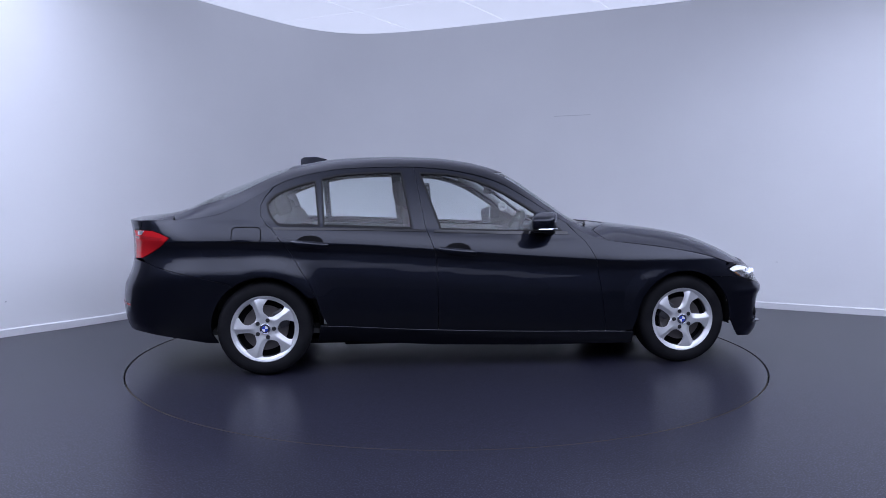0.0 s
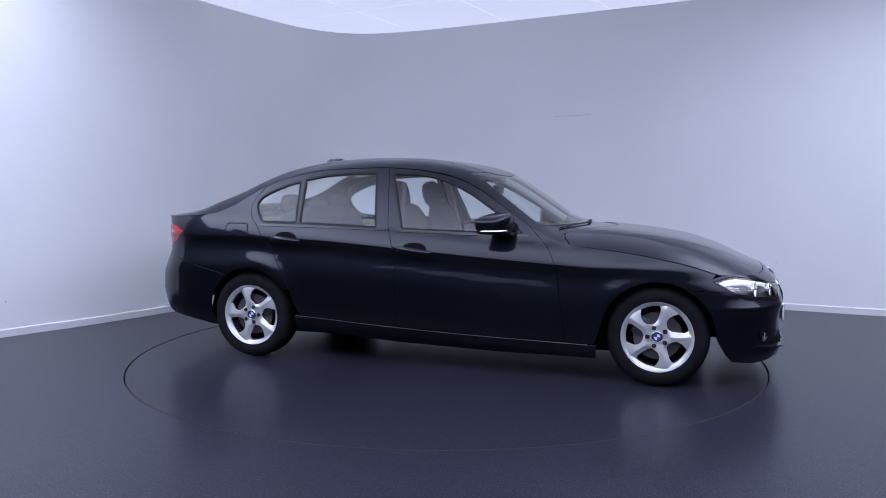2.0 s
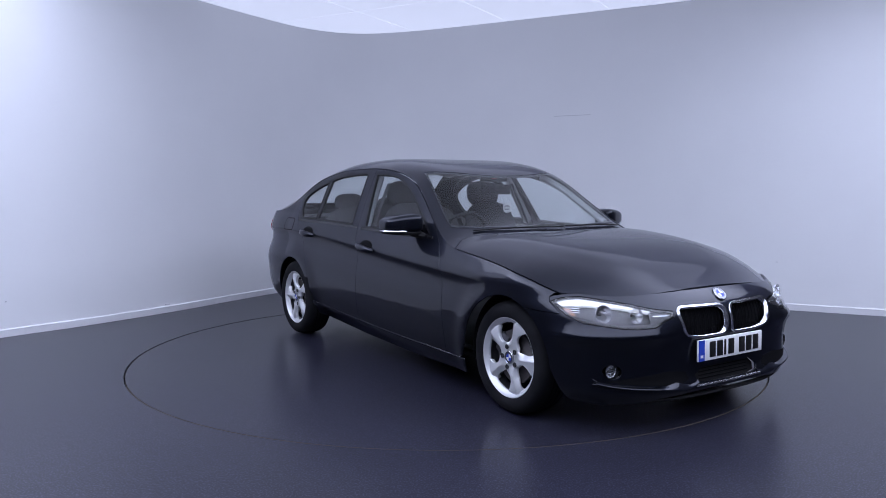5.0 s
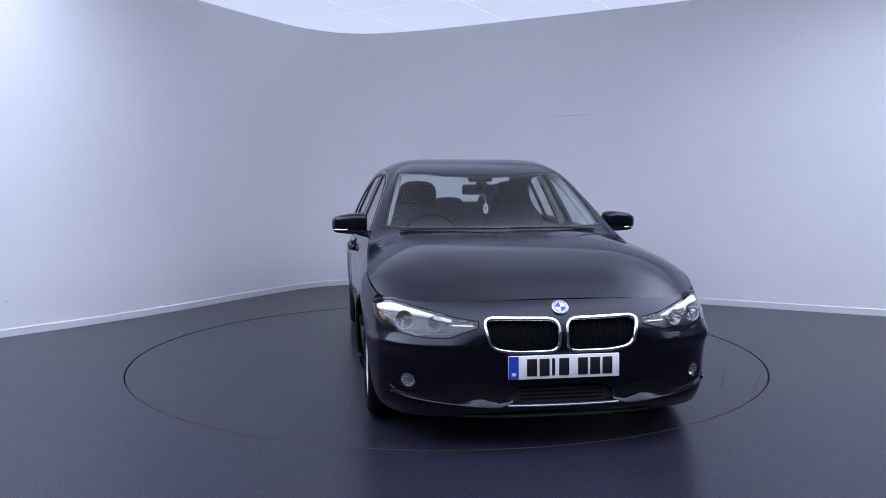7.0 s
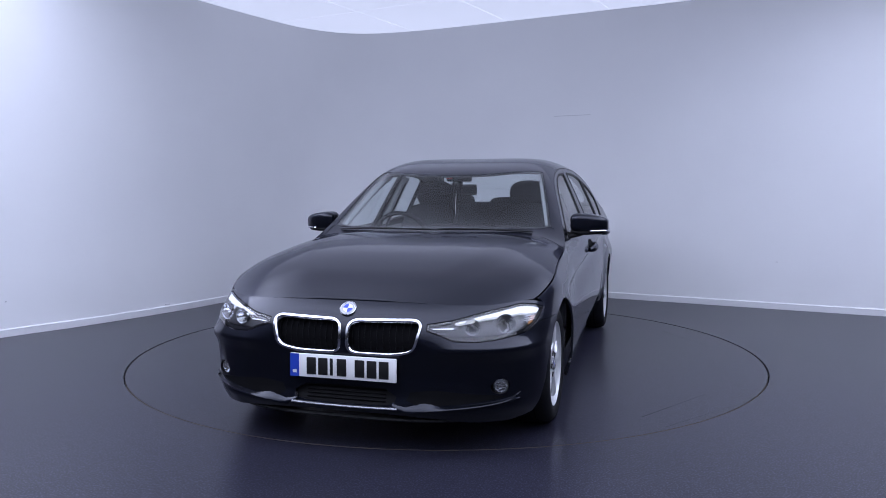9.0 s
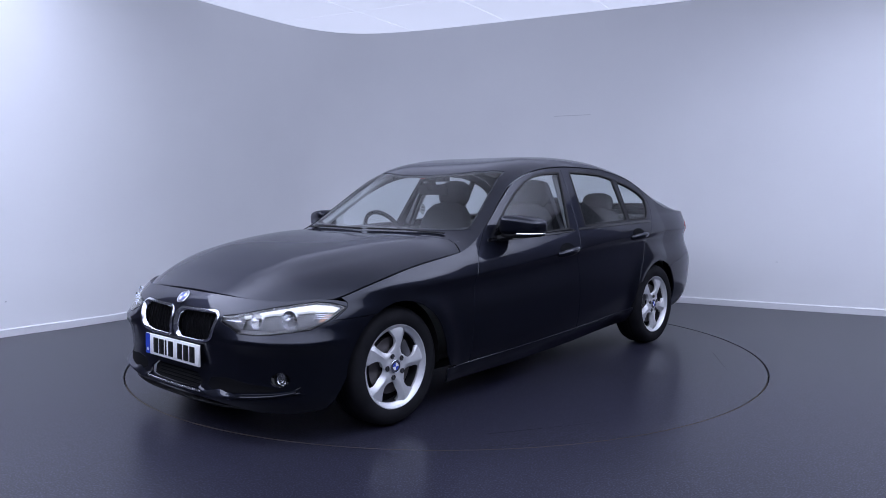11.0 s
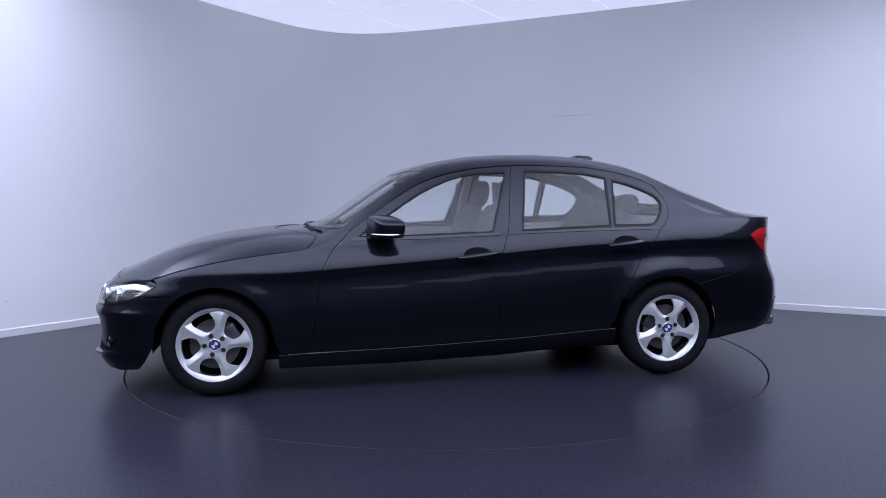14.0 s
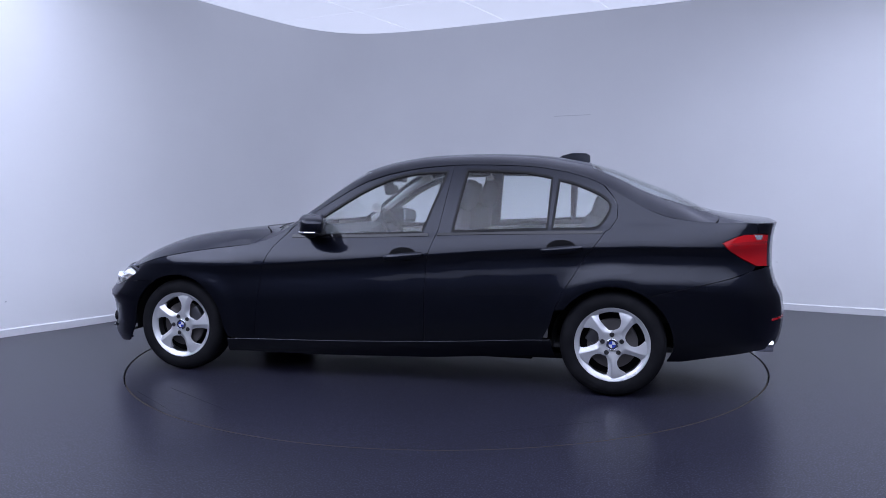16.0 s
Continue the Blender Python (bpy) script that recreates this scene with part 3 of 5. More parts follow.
def side_panels(flip):
    """Doors, wings, sill and quarter of one side."""
    side = dict(flip=flip)
    # front door
    top_f = rail_line(-0.42, 0.60, 26, 0.006)
    outline = top_f + SHUT_A[1:] + [(x, float(SILL(x))) for x in (0.5, 0.2, -0.1)] + SHUT_B[::-1][:-1]
    door = panel("front_door", girth, outline, M_PAINT, car, [GLASS_F], extra=CREASE, label="black front door with a tinted window", **side)
    fr = shrunk(dense(GLASS_F, 0.02), -0.008)
    panel("window_trim", girth, [tuple(p) for p in fr], M_TRIM, door, [[tuple(p) for p in shrunk(dense(GLASS_F, 0.02), 0.004)]], grid=0.05, gap=0, depth=0.02, lift=0.0022, label="satin black window seal", **side)
    panel("window", girth, GLASS_F, M_GLASS, door, gap=0.001, depth=0.002, lift=-0.005, grid=0.05, **side).visible_shadow = False
    # rear door
    top_r = rail_line(-1.34, -0.42, 22, 0.006)
    outline = top_r + SHUT_B[1:] + [(x, float(SILL(x))) for x in (-0.5, -0.75)] + [(-1.0, 0.314), (-1.045, 0.40)] + SHUT_C[::-1] + [(-1.422, 1.03), (-1.424, 1.10), (-1.40, 1.15)]
    rdoor = panel("rear_door", girth, outline, M_PAINT, car, [GLASS_R, GLASS_Q], extra=CREASE, label="black rear door with two tinted windows", **side)
    for g in (GLASS_R, GLASS_Q):
        fr = shrunk(dense(g, 0.02), -0.008)
        panel("window_trim", girth, [tuple(p) for p in fr], M_TRIM, rdoor, [[tuple(p) for p in shrunk(dense(g, 0.02), 0.004)]], grid=0.05, gap=0, depth=0.02, lift=0.0022, label="satin black window seal", **side)
        panel("window", girth, g, M_GLASS, rdoor, gap=0.001, depth=0.002, lift=-0.005, grid=0.05, **side).visible_shadow = False
    # belt moulding under the windows
    belt = [(x, z + 0.004) for x, z in ((0.60, 0.908), (0.10, 0.914), (-0.30, 0.928))]
    panel("belt_moulding", girth, belt + [(-0.305, 0.915), (0.10, 0.900), (0.61, 0.893)], M_GLOSS, door, gap=0, depth=0.006, lift=0.004, grid=0.05, **side)
    belt = [(-0.36, 0.933), (-0.75, 0.946), (-1.345, 0.958)]
    panel("belt_moulding", girth, belt + [(-1.34, 0.943), (-0.75, 0.932), (-0.355, 0.920)], M_GLOSS, rdoor, gap=0, depth=0.006, lift=0.004, grid=0.05, **side)
    # front wing
    a = arc(HUB_X, HUB_Z, ARCH, 175, 60, 26)
    wing_top = rail_s(1.735, 0.60, 34)
    outline = wing_top + SHUT_A[1:] + [(0.95, 0.236), (1.035, 0.25)] + [(s_of_x(x, z) if x > XA_F else x, z) for x, z in a] + [(1.80, 0.592), (1.744, 0.645), (1.752, 0.668)]
    panel("front_wing", girth, outline, M_PAINT, car, extra=CREASE, label="black front wing", **side)
    # rear quarter with the pillar behind the doors
    a = arc(-HUB_X, HUB_Z, ARCH, 36, 124, 22)
    outline = rail_s(-2.19, -1.34, 40) + [(-1.40, 1.15), (-1.424, 1.10), (-1.422, 1.03)] + SHUT_C + [(s_of_x(x, z) if x < XA_R else x, z) for x, z in a] + BUMPER_R[:4]
    outline += TAILLAMP[7:] + TAILLAMP[:4]
    quarter = panel("rear_quarter", girth, outline, M_PAINT, car, extra=CREASE, label="black rear quarter panel", **side)
    if flip:
        flap = rounded([(-1.605, 0.868), (-1.600, 0.957), (-1.425, 0.957), (-1.420, 0.868)], 0.025)
        panel("fuel_flap", girth, flap, M_PAINT, quarter, lift=0.0015, depth=0.002, gap=0.001, label="closed black fuel filler flap", **side)
        panel("flap_gap", girth, [tuple(p) for p in shrunk(dense(flap, 0.02), -0.006)], M_GAP, quarter, [flap], lift=0.0012, gap=0, depth=0.002, grid=0.1, **side)
    # sill
    outline = [(x, float(SILL(x))) for x in np.linspace(0.995, -1.05, 14)] + [(-1.07, 0.205), (-0.3, 0.155), (0.4, 0.142), (1.04, 0.150), (1.045, 0.236)]
    panel("sill", girth, outline, M_PAINT, car, lift=-0.004, label="black sill below the doors", **side)
    panel("sill_strip", girth, [(x, float(SILL(x)) + 0.0015) for x in np.linspace(0.99, -1.0, 14)] + [(x, float(SILL(x)) - 0.0035) for x in np.linspace(-1.0, 0.99, 14)], M_SATIN, car, lift=-0.0035, gap=0, depth=0.004, grid=0.2, label="thin bright strip along the sill", **side)
    # door handles
    for d, x0, x1, z0, z1 in ((door, -0.268, -0.035, 0.806, 0.779), (rdoor, -1.222, -1.0, 0.861, 0.840)):
        path, rad = [], []
        for i in range(15):
            t = i / 14
            x, z = x0 + (x1 - x0) * t, z0 + (z1 - z0) * t
            p = girth(np.array([x]), np.array([z]))[0]
            out = 0.002 + 0.030 * math.sin(math.pi * min(max(t, 0.0), 1.0)) ** 0.55
            path.append((p[0], (p[1] + out) * (-1 if flip else 1), p[2]))
            rad.append(0.006 + 0.015 * math.sin(math.pi * (0.12 + 0.76 * t)) ** 0.7)
        h = part("door_handle", tube(path, rad, 10, flat=1.15), M_PAINT, d, "black pull handle")
        # flat black oval on the door skin stands for the shaded handle scoop
        cup = [((x0 + x1) / 2 + 0.085 * math.cos(q), (z0 + z1) / 2 + 0.012 + 0.042 * math.sin(q)) for q in np.linspace(0, 2 * math.pi, 28, endpoint=False)]
        panel("handle_shade", girth, cup, M_GAP, d, gap=0, lift=0.003, depth=0.002, grid=0.03, label="flat black patch for the shade behind the handle", **side)
        if d is door and flip:
            bm = bmesh.new()
            p = girth(np.array([x0 + 0.012]), np.array([z0 - 0.001]))[0]
            bmesh.ops.create_cone(bm, cap_ends=True, segments=20, radius1=0.0085, radius2=0.0085, depth=0.006, matrix=Matrix.Translation((p[0], -(p[1] + 0.020), p[2])) @ Matrix.Rotation(radians(90), 4, "X"))
            part("key_lock", bm, M_CHROME, h, "round chrome key lock")
    # mirror
    sg = -1 if flip else 1
    m = new("door_mirror", None)
    m.parent = car
    tagged(m, "black door mirror with a silver indicator strip")
    m.matrix_local = Matrix.Translation((0.045, 0, -0.018))
    def taper(bm, z0):
        for v in bm.verts:
            k = min(max((v.co.y - 0.80) / 0.24, 0), 1)
            v.co.z = z0 + (v.co.z - z0) * (1 - 0.30 * k ** 2.0)
            v.co.x += -0.05 * k * k + 0.025 * (1 - k)
            v.co.y *= sg
        return bm
    bm = blob(bmesh.new(), (0.375, 0.918, 1.006), (0.082, 0.114, 0.062), None, 18, 4.6)
    part("mirror_shell", taper(bm, 0.955), M_PAINT, m)
    bm = blob(bmesh.new(), (0.368, 0.912, 0.948), (0.078, 0.110, 0.020), None, 12, 3.6)
    part("mirror_base", taper(bm, 0.955), M_PLASTIC, m, "matt black lower shell")
    part("mirror_foot", tube([(0.44, sg * 0.785, 0.925), (0.425, sg * 0.82, 0.928), (0.395, sg * 0.86, 0.938)], [0.042, 0.036, 0.034], 12, flat=0.5), M_PLASTIC, m)
    strip = [(0.305, 1.030), (0.345, 1.034), (0.400, 1.012), (0.438, 0.965), (0.455, 0.930)]
    part("indicator_strip", tube([(x, sg * y, 0.957) for x, y in smooth_path(strip, 0.015)], [0.004] + [0.0075] * (len(smooth_path(strip, 0.015)) - 2) + [0.003], 8, flat=0.9), M_CHROME, m, "silver strip with the turn signal")
    bm = box_bm(-0.003, -0.080, -0.040, 0.003, 0.080, 0.040, 0.002)
    bmesh.ops.transform(bm, matrix=Matrix.Translation((0.306, sg * 0.905, 1.000)) @ Matrix.Rotation(radians(sg * 10), 4, "Z"), verts=bm.verts)
    part("mirror_glass", bm, M_CHROME, m, "mirror glass")
    # corner trim ahead of the door window
    panel("mirror_triangle", girth, [(0.435, 0.993), (0.575, 0.912), (0.435, 0.917)], M_GLOSS, door, gap=0.001, lift=0.001, depth=0.004, grid=0.05, **side)
    # rear lamp
    lamp = panel("rear_lamp", girth, TAILLAMP[:4] + [(-2.30, 0.936)] + [(-2.30, 0.753)] + TAILLAMP[7:], M_REDLENS, car, gap=0.003, lift=0.003, depth=0.03, label="red tail lamp", **side)
    panel("lamp_housing", girth, TAILLAMP[:4] + [(-2.30, 0.936)] + [(-2.30, 0.753)] + TAILLAMP[7:], M_GAP, lamp, gap=-0.004, lift=-0.036, depth=0.004, grid=0.05, **side)
    panel("lamp_band", girth, [(-2.03, 0.892), (-2.12, 0.902), (-2.29, 0.902), (-2.29, 0.888), (-2.14, 0.884), (-2.06, 0.878)], M_REDIN, lamp, gap=0, lift=0.0042, depth=0.002, grid=0.05, label="darker red band of the tail lamp", **side)
    panel("lamp_clear_band", girth, [(-2.17, 0.937), (-2.19, 0.910), (-2.235, 0.910), (-2.235, 0.936)], M_REFLECT, lamp, gap=0, lift=0.004, depth=0.002, grid=0.05, label="clear reversing light segment", **side)


for flip in (False, True):
    side_panels(flip)

# ---------- nose ----------
fog_hole = [(2.010 + 0.036 * math.cos(a), 0.324 + 0.032 * math.sin(a)) for a in np.linspace(0, 2 * math.pi, 24, endpoint=False)]
archf = [(s_of_x(x, z), z) for x, z in arc(HUB_X, HUB_Z, ARCH, 60, 2, 14)]
lower = [(1.775, 0.215), (1.82, 0.172), (1.95, 0.155), (2.10, 0.160), (2.20, 0.178), (2.33, 0.190), (2.45, 0.196), (2.6, 0.197)]
half_line = HOOD_FRONT + [(1.752, 0.668), (1.744, 0.645), (1.80, 0.592)] + archf + lower
outline = half_line + mirror_nose(half_line[1:-1])[::-1]
intake = [(2.43, 0.306), (2.385, 0.275), (2.39, 0.248), (2.43, 0.238), (2.6, 0.234)] + mirror_nose([(2.43, 0.238), (2.39, 0.248), (2.385, 0.275), (2.43, 0.306)]) + [(2.6, 0.310)]
bumper = panel("front_bumper", girth_all, outline, M_PAINT, car,
               [HEAD, mirror_nose(HEAD), KIDNEY, mirror_nose(KIDNEY), intake, fog_hole, mirror_nose(fog_hole)],
               grid=0.028, label="black front bumper and nose panel")
panel("lower_intake", girth_all, [tuple(p) for p in shrunk(dense(intake, 0.02), -0.006)], M_PLASTIC, bumper, gap=0, lift=-0.028, depth=0.004, label="dark lower air intake")
for k in range(4):
    z = 0.246 + 0.016 * k
    part("intake_slat", tube([(float(p[0]) - 0.024, float(p[1]), z) for p in girth_all(np.linspace(2.43, 2 * S_F - 2.43, 13), np.full(13, z))], 0.003, 6), M_GAP, bumper)
for mir in (False, True):
    mm = mirror_nose if mir else (lambda p: p)
    # chrome kidney surround and its black slats
    kid = mm(KIDNEY)
    inner = [tuple(p) for p in shrunk(dense(kid, 0.012), 0.0075)]
    outer = [tuple(p) for p in shrunk(dense(kid, 0.012), -0.001)]
    sur = panel("grille_surround", girth_all, outer, M_CHROME, bumper, [inner], grid=0.2, gap=0, lift=0.006, depth=0.03, step=0.012, label="chrome kidney grille frame")
    panel("grille_back", girth_all, [tuple(p) for p in shrunk(dense(kid, 0.02), -0.004)], M_GAP, sur, gap=0, lift=-0.040, depth=0.004, label="black grille opening")
    smin, smax = min(p[0] for p in kid) + 0.012, max(p[0] for p in kid) - 0.012
    for s in np.linspace(smin + 0.01, smax - 0.006, 11):
        zs = [p[1] for p in dense(inner, 0.004) if abs(p[0] - s) < 0.006]
        if len(zs) < 2:
            continue
        pa = girth_all(np.full(7, s), np.linspace(min(zs), max(zs), 7))
        part("slat", tube([(p[0] - 0.032, p[1], p[2]) for p in pa], 0.0035, 6), M_GAP, sur)
    # headlamp
    hp = mm(HEAD)
    lamp = panel("headlamp", girth_all, hp, M_CLEAR, car, gap=0.003, lift=0.002, depth=0.004, label="clear headlamp with chrome reflectors")
    lamp.visible_shadow = False
    panel("lamp_housing", girth_all, [tuple(p) for p in shrunk(dense(hp, 0.02), 0.001)], M_LAMPBACK, lamp, gap=0, lift=-0.045, depth=0.004, label="dark lamp housing")
    rim = [tuple(p) for p in shrunk(dense(hp, 0.02), 0.002)]
    panel("lamp_rim", girth_all, rim, M_GLOSS, lamp, [[tuple(p) for p in shrunk(dense(hp, 0.02), 0.009)]], grid=0.2, gap=0, lift=-0.002, depth=0.04)
    brow = mm([(1.775, 0.649), (1.83, 0.661), (1.90, 0.667), (2.06, 0.645), (2.178, 0.615), (2.178, 0.607), (2.064, 0.630), (1.911, 0.640), (1.80, 0.632)])
    panel("light_brow", girth_all, brow, M_BROW, lamp, gap=0, lift=-0.008, depth=0.02, grid=0.03, label="lit white light bar along the lamp's upper edge")
    for s, z, r in ((1.985, 0.598, 0.041), (2.115, 0.590, 0.034)):
        ss = 2 * S_F - s if mir else s
        c = Vector(girth_all(np.array([ss]), np.array([z]))[0])
        ax = Vector((1.0, c.y * 0.35, 0.05)).normalized()
        q = ax.to_track_quat("Y", "Z").to_matrix().to_4x4()
        bm = lathe([(r * 1.10, 0.0), (r * 1.10, -0.006), (r * 1.02, -0.003), (r, -0.008), (r * 0.90, -0.022), (r * 0.70, -0.036), (r * 0.42, -0.046), (r * 0.26, -0.048)], 32)
        # facets of the reflector
        for v in bm.verts:
            v.co.y += 0.0022 * math.sin(7 * math.atan2(v.co.z, v.co.x)) * (math.hypot(v.co.x, v.co.z) < r * 0.95)
        bmesh.ops.transform(bm, matrix=Matrix.Translation(c - ax * 0.008) @ q, verts=bm.verts)
        bowl = part("reflector_bowl", bm, M_REFLECT, lamp, "round chrome reflector")
        bm = lathe([(0.0005, -0.018), (r * 0.16, -0.020), (r * 0.20, -0.030), (r * 0.26, -0.049)], 20)
        bmesh.ops.transform(bm, matrix=Matrix.Translation(c - ax * 0.008) @ q, verts=bm.verts)
        part("bulb_cap", bm, M_LAMPBACK, bowl, "dark bulb cap")
    # ribs of the side signal and the dark lower bezel
    for k in range(4):
        z = 0.600 + 0.009 * k
        pa = girth_all(np.linspace(*(p[0] for p in mm([(1.812 + 0.004 * k, z), (1.885, z)])), 6), np.full(6, z))
        part("lamp_rib", tube([(p[0] - 0.012, p[1] * 0.985, p[2]) for p in pa], 0.0018, 6), M_SATIN, lamp)
    panel("lower_bezel", girth_all, mm([(1.83, 0.588), (1.90, 0.560), (1.98, 0.549), (2.06, 0.539), (2.16, 0.537), (2.20, 0.552), (2.14, 0.552), (2.04, 0.553), (1.96, 0.562), (1.89, 0.575)]), M_GLOSS, lamp, gap=0, lift=-0.006, depth=0.02, grid=0.03, label="gloss black lower bezel")
    panel("reflector_plate", girth_all, mm([(1.87, 0.635), (1.92, 0.640), (2.06, 0.628), (2.15, 0.607), (2.16, 0.560), (2.06, 0.556), (1.95, 0.566), (1.88, 0.590)]), M_LAMPBACK, lamp, [[(float(p[0]), float(p[1])) for p in mm([(s0 + r0 * 1.05 * math.cos(q0), z0 + r0 * 1.05 * math.sin(q0)) for q0 in np.linspace(0, 2 * math.pi, 20, endpoint=False)])] for s0, z0, r0 in ((1.985, 0.598, 0.030), (2.115, 0.590, 0.027))], gap=0, lift=-0.030, depth=0.006, grid=0.03, label="dark plate round the reflectors")
    panel("side_signal", girth_all, mm([(1.805, 0.622), (1.84, 0.628), (1.862, 0.590), (1.840, 0.594)]), M_AMBER, lamp, gap=0, lift=-0.016, depth=0.006, grid=0.03, label="amber side signal")
    panel("lamp_blade", girth_all, mm([(2.18, 0.590), (2.255, 0.588), (2.255, 0.584), (2.18, 0.585)]), M_SATIN, lamp, gap=0, lift=-0.004, depth=0.006, grid=0.05, label="thin silver blade")
    panel("lamp_wing", girth_all, mm([(2.17, 0.613), (2.268, 0.599), (2.268, 0.580), (2.21, 0.560), (2.165, 0.542)]), M_LAMPBACK, lamp, gap=0, lift=-0.010, depth=0.004, grid=0.05, label="dark inner lamp cover")
    # fog lamp
    s = 2 * S_F - 2.010 if mir else 2.010
    c = Vector(girth_all(np.array([s]), np.array([0.324]))[0])
    ax = Vector((1.0, c.y * 0.35, 0)).normalized()
    q = ax.to_track_quat("Y", "Z").to_matrix().to_4x4()
    bm = lathe([(0.037, 0.004), (0.034, 0.006), (0.031, -0.004), (0.029, -0.012)], 28)
    bmesh.ops.transform(bm, matrix=Matrix.Translation(c - ax * 0.006) @ q, verts=bm.verts)
    fog = part("fog_lamp", bm, M_TRIM, bumper, "round fog lamp in the bumper")
    bm = lathe([(0.030, 0.0), (0.023, -0.012), (0.010, -0.020), (0.0005, -0.020)], 28)
    bmesh.ops.transform(bm, matrix=Matrix.Translation(c - ax * 0.012) @ q, verts=bm.verts)
    part("fog_reflector", bm, M_REFLECT, fog)
    bm = lathe([(0.031, 0.0), (0.022, 0.003), (0.0005, 0.005)], 28)
    bmesh.ops.transform(bm, matrix=Matrix.Translation(c - ax * 0.010) @ q, verts=bm.verts)
    part("fog_lens", bm, M_CLEAR, fog).visible_shadow = False
    for dz in (-0.010, 0.0, 0.010):
        pa = [c - ax * 0.012 + Vector((0, dy, dz)) for dy in (-0.024 + abs(dz) * 0.5, 0.0, 0.024 - abs(dz) * 0.5)]
        part("fog_rib", tube(pa, 0.0026, 6), M_LAMPBACK, fog)
    # blade along the bumper's lower corner: an upward shelf with a rounded lip, deepest beside the intake
    path = np.array(mm([(1.94, 0.268), (2.00, 0.256), (2.08, 0.246), (2.17, 0.236), (2.25, 0.226), (2.31, 0.215), (2.345, 0.214), (2.375, 0.224), (2.395, 0.236)]))
    path = np.array([np.asarray(p) for p in smooth_path([tuple(p) for p in path], 0.02)])
    base = girth_all(path[:, 0], path[:, 1])
    away = np.stack([np.ones(len(base)), np.sign(base[:, 1]) * np.abs(base[:, 1]) ** 2 * 1.1, np.zeros(len(base))], 1)
    away /= np.linalg.norm(away, axis=1, keepdims=True)
    bm, rows = bmesh.new(), []
    for i, (p, w) in enumerate(zip(base, away)):
        t = i / (len(base) - 1)
        reach = 0.008 + 0.016 * math.sin(math.pi * min(1.0, 0.15 + 0.9 * t)) ** 0.7
        rise = 0.012 + 0.028 * math.exp(-((t - 0.80) / 0.14) ** 2)
        sec = ((-0.010, rise), (reach * 0.45, rise * 0.45), (reach * 0.9, 0.004), (reach, 0.0), (reach * 0.92, -0.005), (-0.010, -0.012))
        rows.append([bm.verts.new(Vector(p + w * o) + Vector((0, 0, h))) for o, h in sec])
    for A, B in zip(rows, rows[1:]):
        for i in range(6):
            bm.faces.new((A[i], A[(i + 1) % 6], B[(i + 1) % 6], B[i]))
    bm.faces.new(rows[0])
    bm.faces.new(rows[-1])
    part("bumper_blade", bm, M_PAINT, bumper, "sculpted blade at the bumper's lower corner")
    pts = np.array(mm([(1.925, 0.292), (1.945, 0.280), (1.925, 0.266), (1.985, 0.254)]))
    q = girth_all(pts[:, 0], pts[:, 1])
    part("winglet", tube([(a[0] + 0.010, a[1] * 1.008, a[2]) for a in q], [0.003, 0.007, 0.006, 0.004], 8, flat=0.8), M_PAINT, bumper, "small winglet at the bumper's corner")
    # sunk side duct beneath the fog lamp
    panel("side_duct", girth_all, mm([(2.33, 0.300), (2.24, 0.312), (2.12, 0.296), (2.03, 0.286), (1.985, 0.276), (2.06, 0.264), (2.18, 0.250), (2.29, 0.238), (2.345, 0.262)]), M_GAP, bumper, gap=0, lift=0.0015, depth=0.003, grid=0.03, label="matt black side duct")

pa = girth_all(np.linspace(2.375, 2 * S_F - 2.375, 25), np.full(25, 0.226))
part("intake_strip", tube([(p[0] + 0.006, p[1], 0.226 - 0.004 * math.cos(p[1] * 5)) for p in pa], 0.006, 8), M_SATIN, bumper, "satin silver strip under the intake")
# splitter
pa = girth_all(np.linspace(1.84, 2 * S_F - 1.84, 60), np.full(60, 0.180))
part("bumper_lip", tube([(p[0] - 0.02, p[1] * 0.985, 0.165 + 0.03 * (abs(p[1]) / 0.8) ** 3) for p in pa], 0.018, 8, flat=0.5), M_PLASTIC, bumper, "matt black lower lip")


# front badge: a plain disc in quarters
bz = 0.655
c = Vector(girth_all(np.array([S_F]), np.array([bz]))[0])
ax = Vector((0.70, 0, 0.71)).normalized()


def badge(where, axis, r, parent, band):
    q = axis.to_track_quat("Y", "Z").to_matrix().to_4x4()
    q = Matrix.Translation(where) @ q
    bm = lathe([(r, -0.004), (r, 0.002), (r * 0.92, 0.004), (r * 0.88, 0.003)], 36)
    bmesh.ops.transform(bm, matrix=q, verts=bm.verts)
    ring_ob = part("badge", bm, M_SATIN, parent, "plain round badge in white, blue and silver")
    bm = lathe([(r * 0.89, 0.0025), (r * 0.58, 0.003)], 36)
    bmesh.ops.transform(bm, matrix=q, verts=bm.verts)
    part("badge_ring", bm, band, ring_ob)
    for k in range(4):
        bm = bmesh.new()
        pts = [(0, 0)] + [(r * 0.58 * math.cos(math.pi / 2 * (k + i / 8)), r * 0.58 * math.sin(math.pi / 2 * (k + i / 8))) for i in range(9)]
        bm.faces.new([bm.verts.new((a, 0.0035, b)) for a, b in pts])
        bmesh.ops.transform(bm, matrix=q, verts=bm.verts)
        part("badge_quarter", bm, M_WHITE if k % 2 else M_BLUE, ring_ob, smooth=False)
    return ring_ob


M_BADGE = mat("dark_badge_ring", (0.35, 0.36, 0.40), 0.25, 0.5)
M_CAP = mat("dark_cap_ring", (0.03, 0.03, 0.055), 0.3)
badge(c + ax * 0.004, ax, 0.040, bumper, M_BADGE)

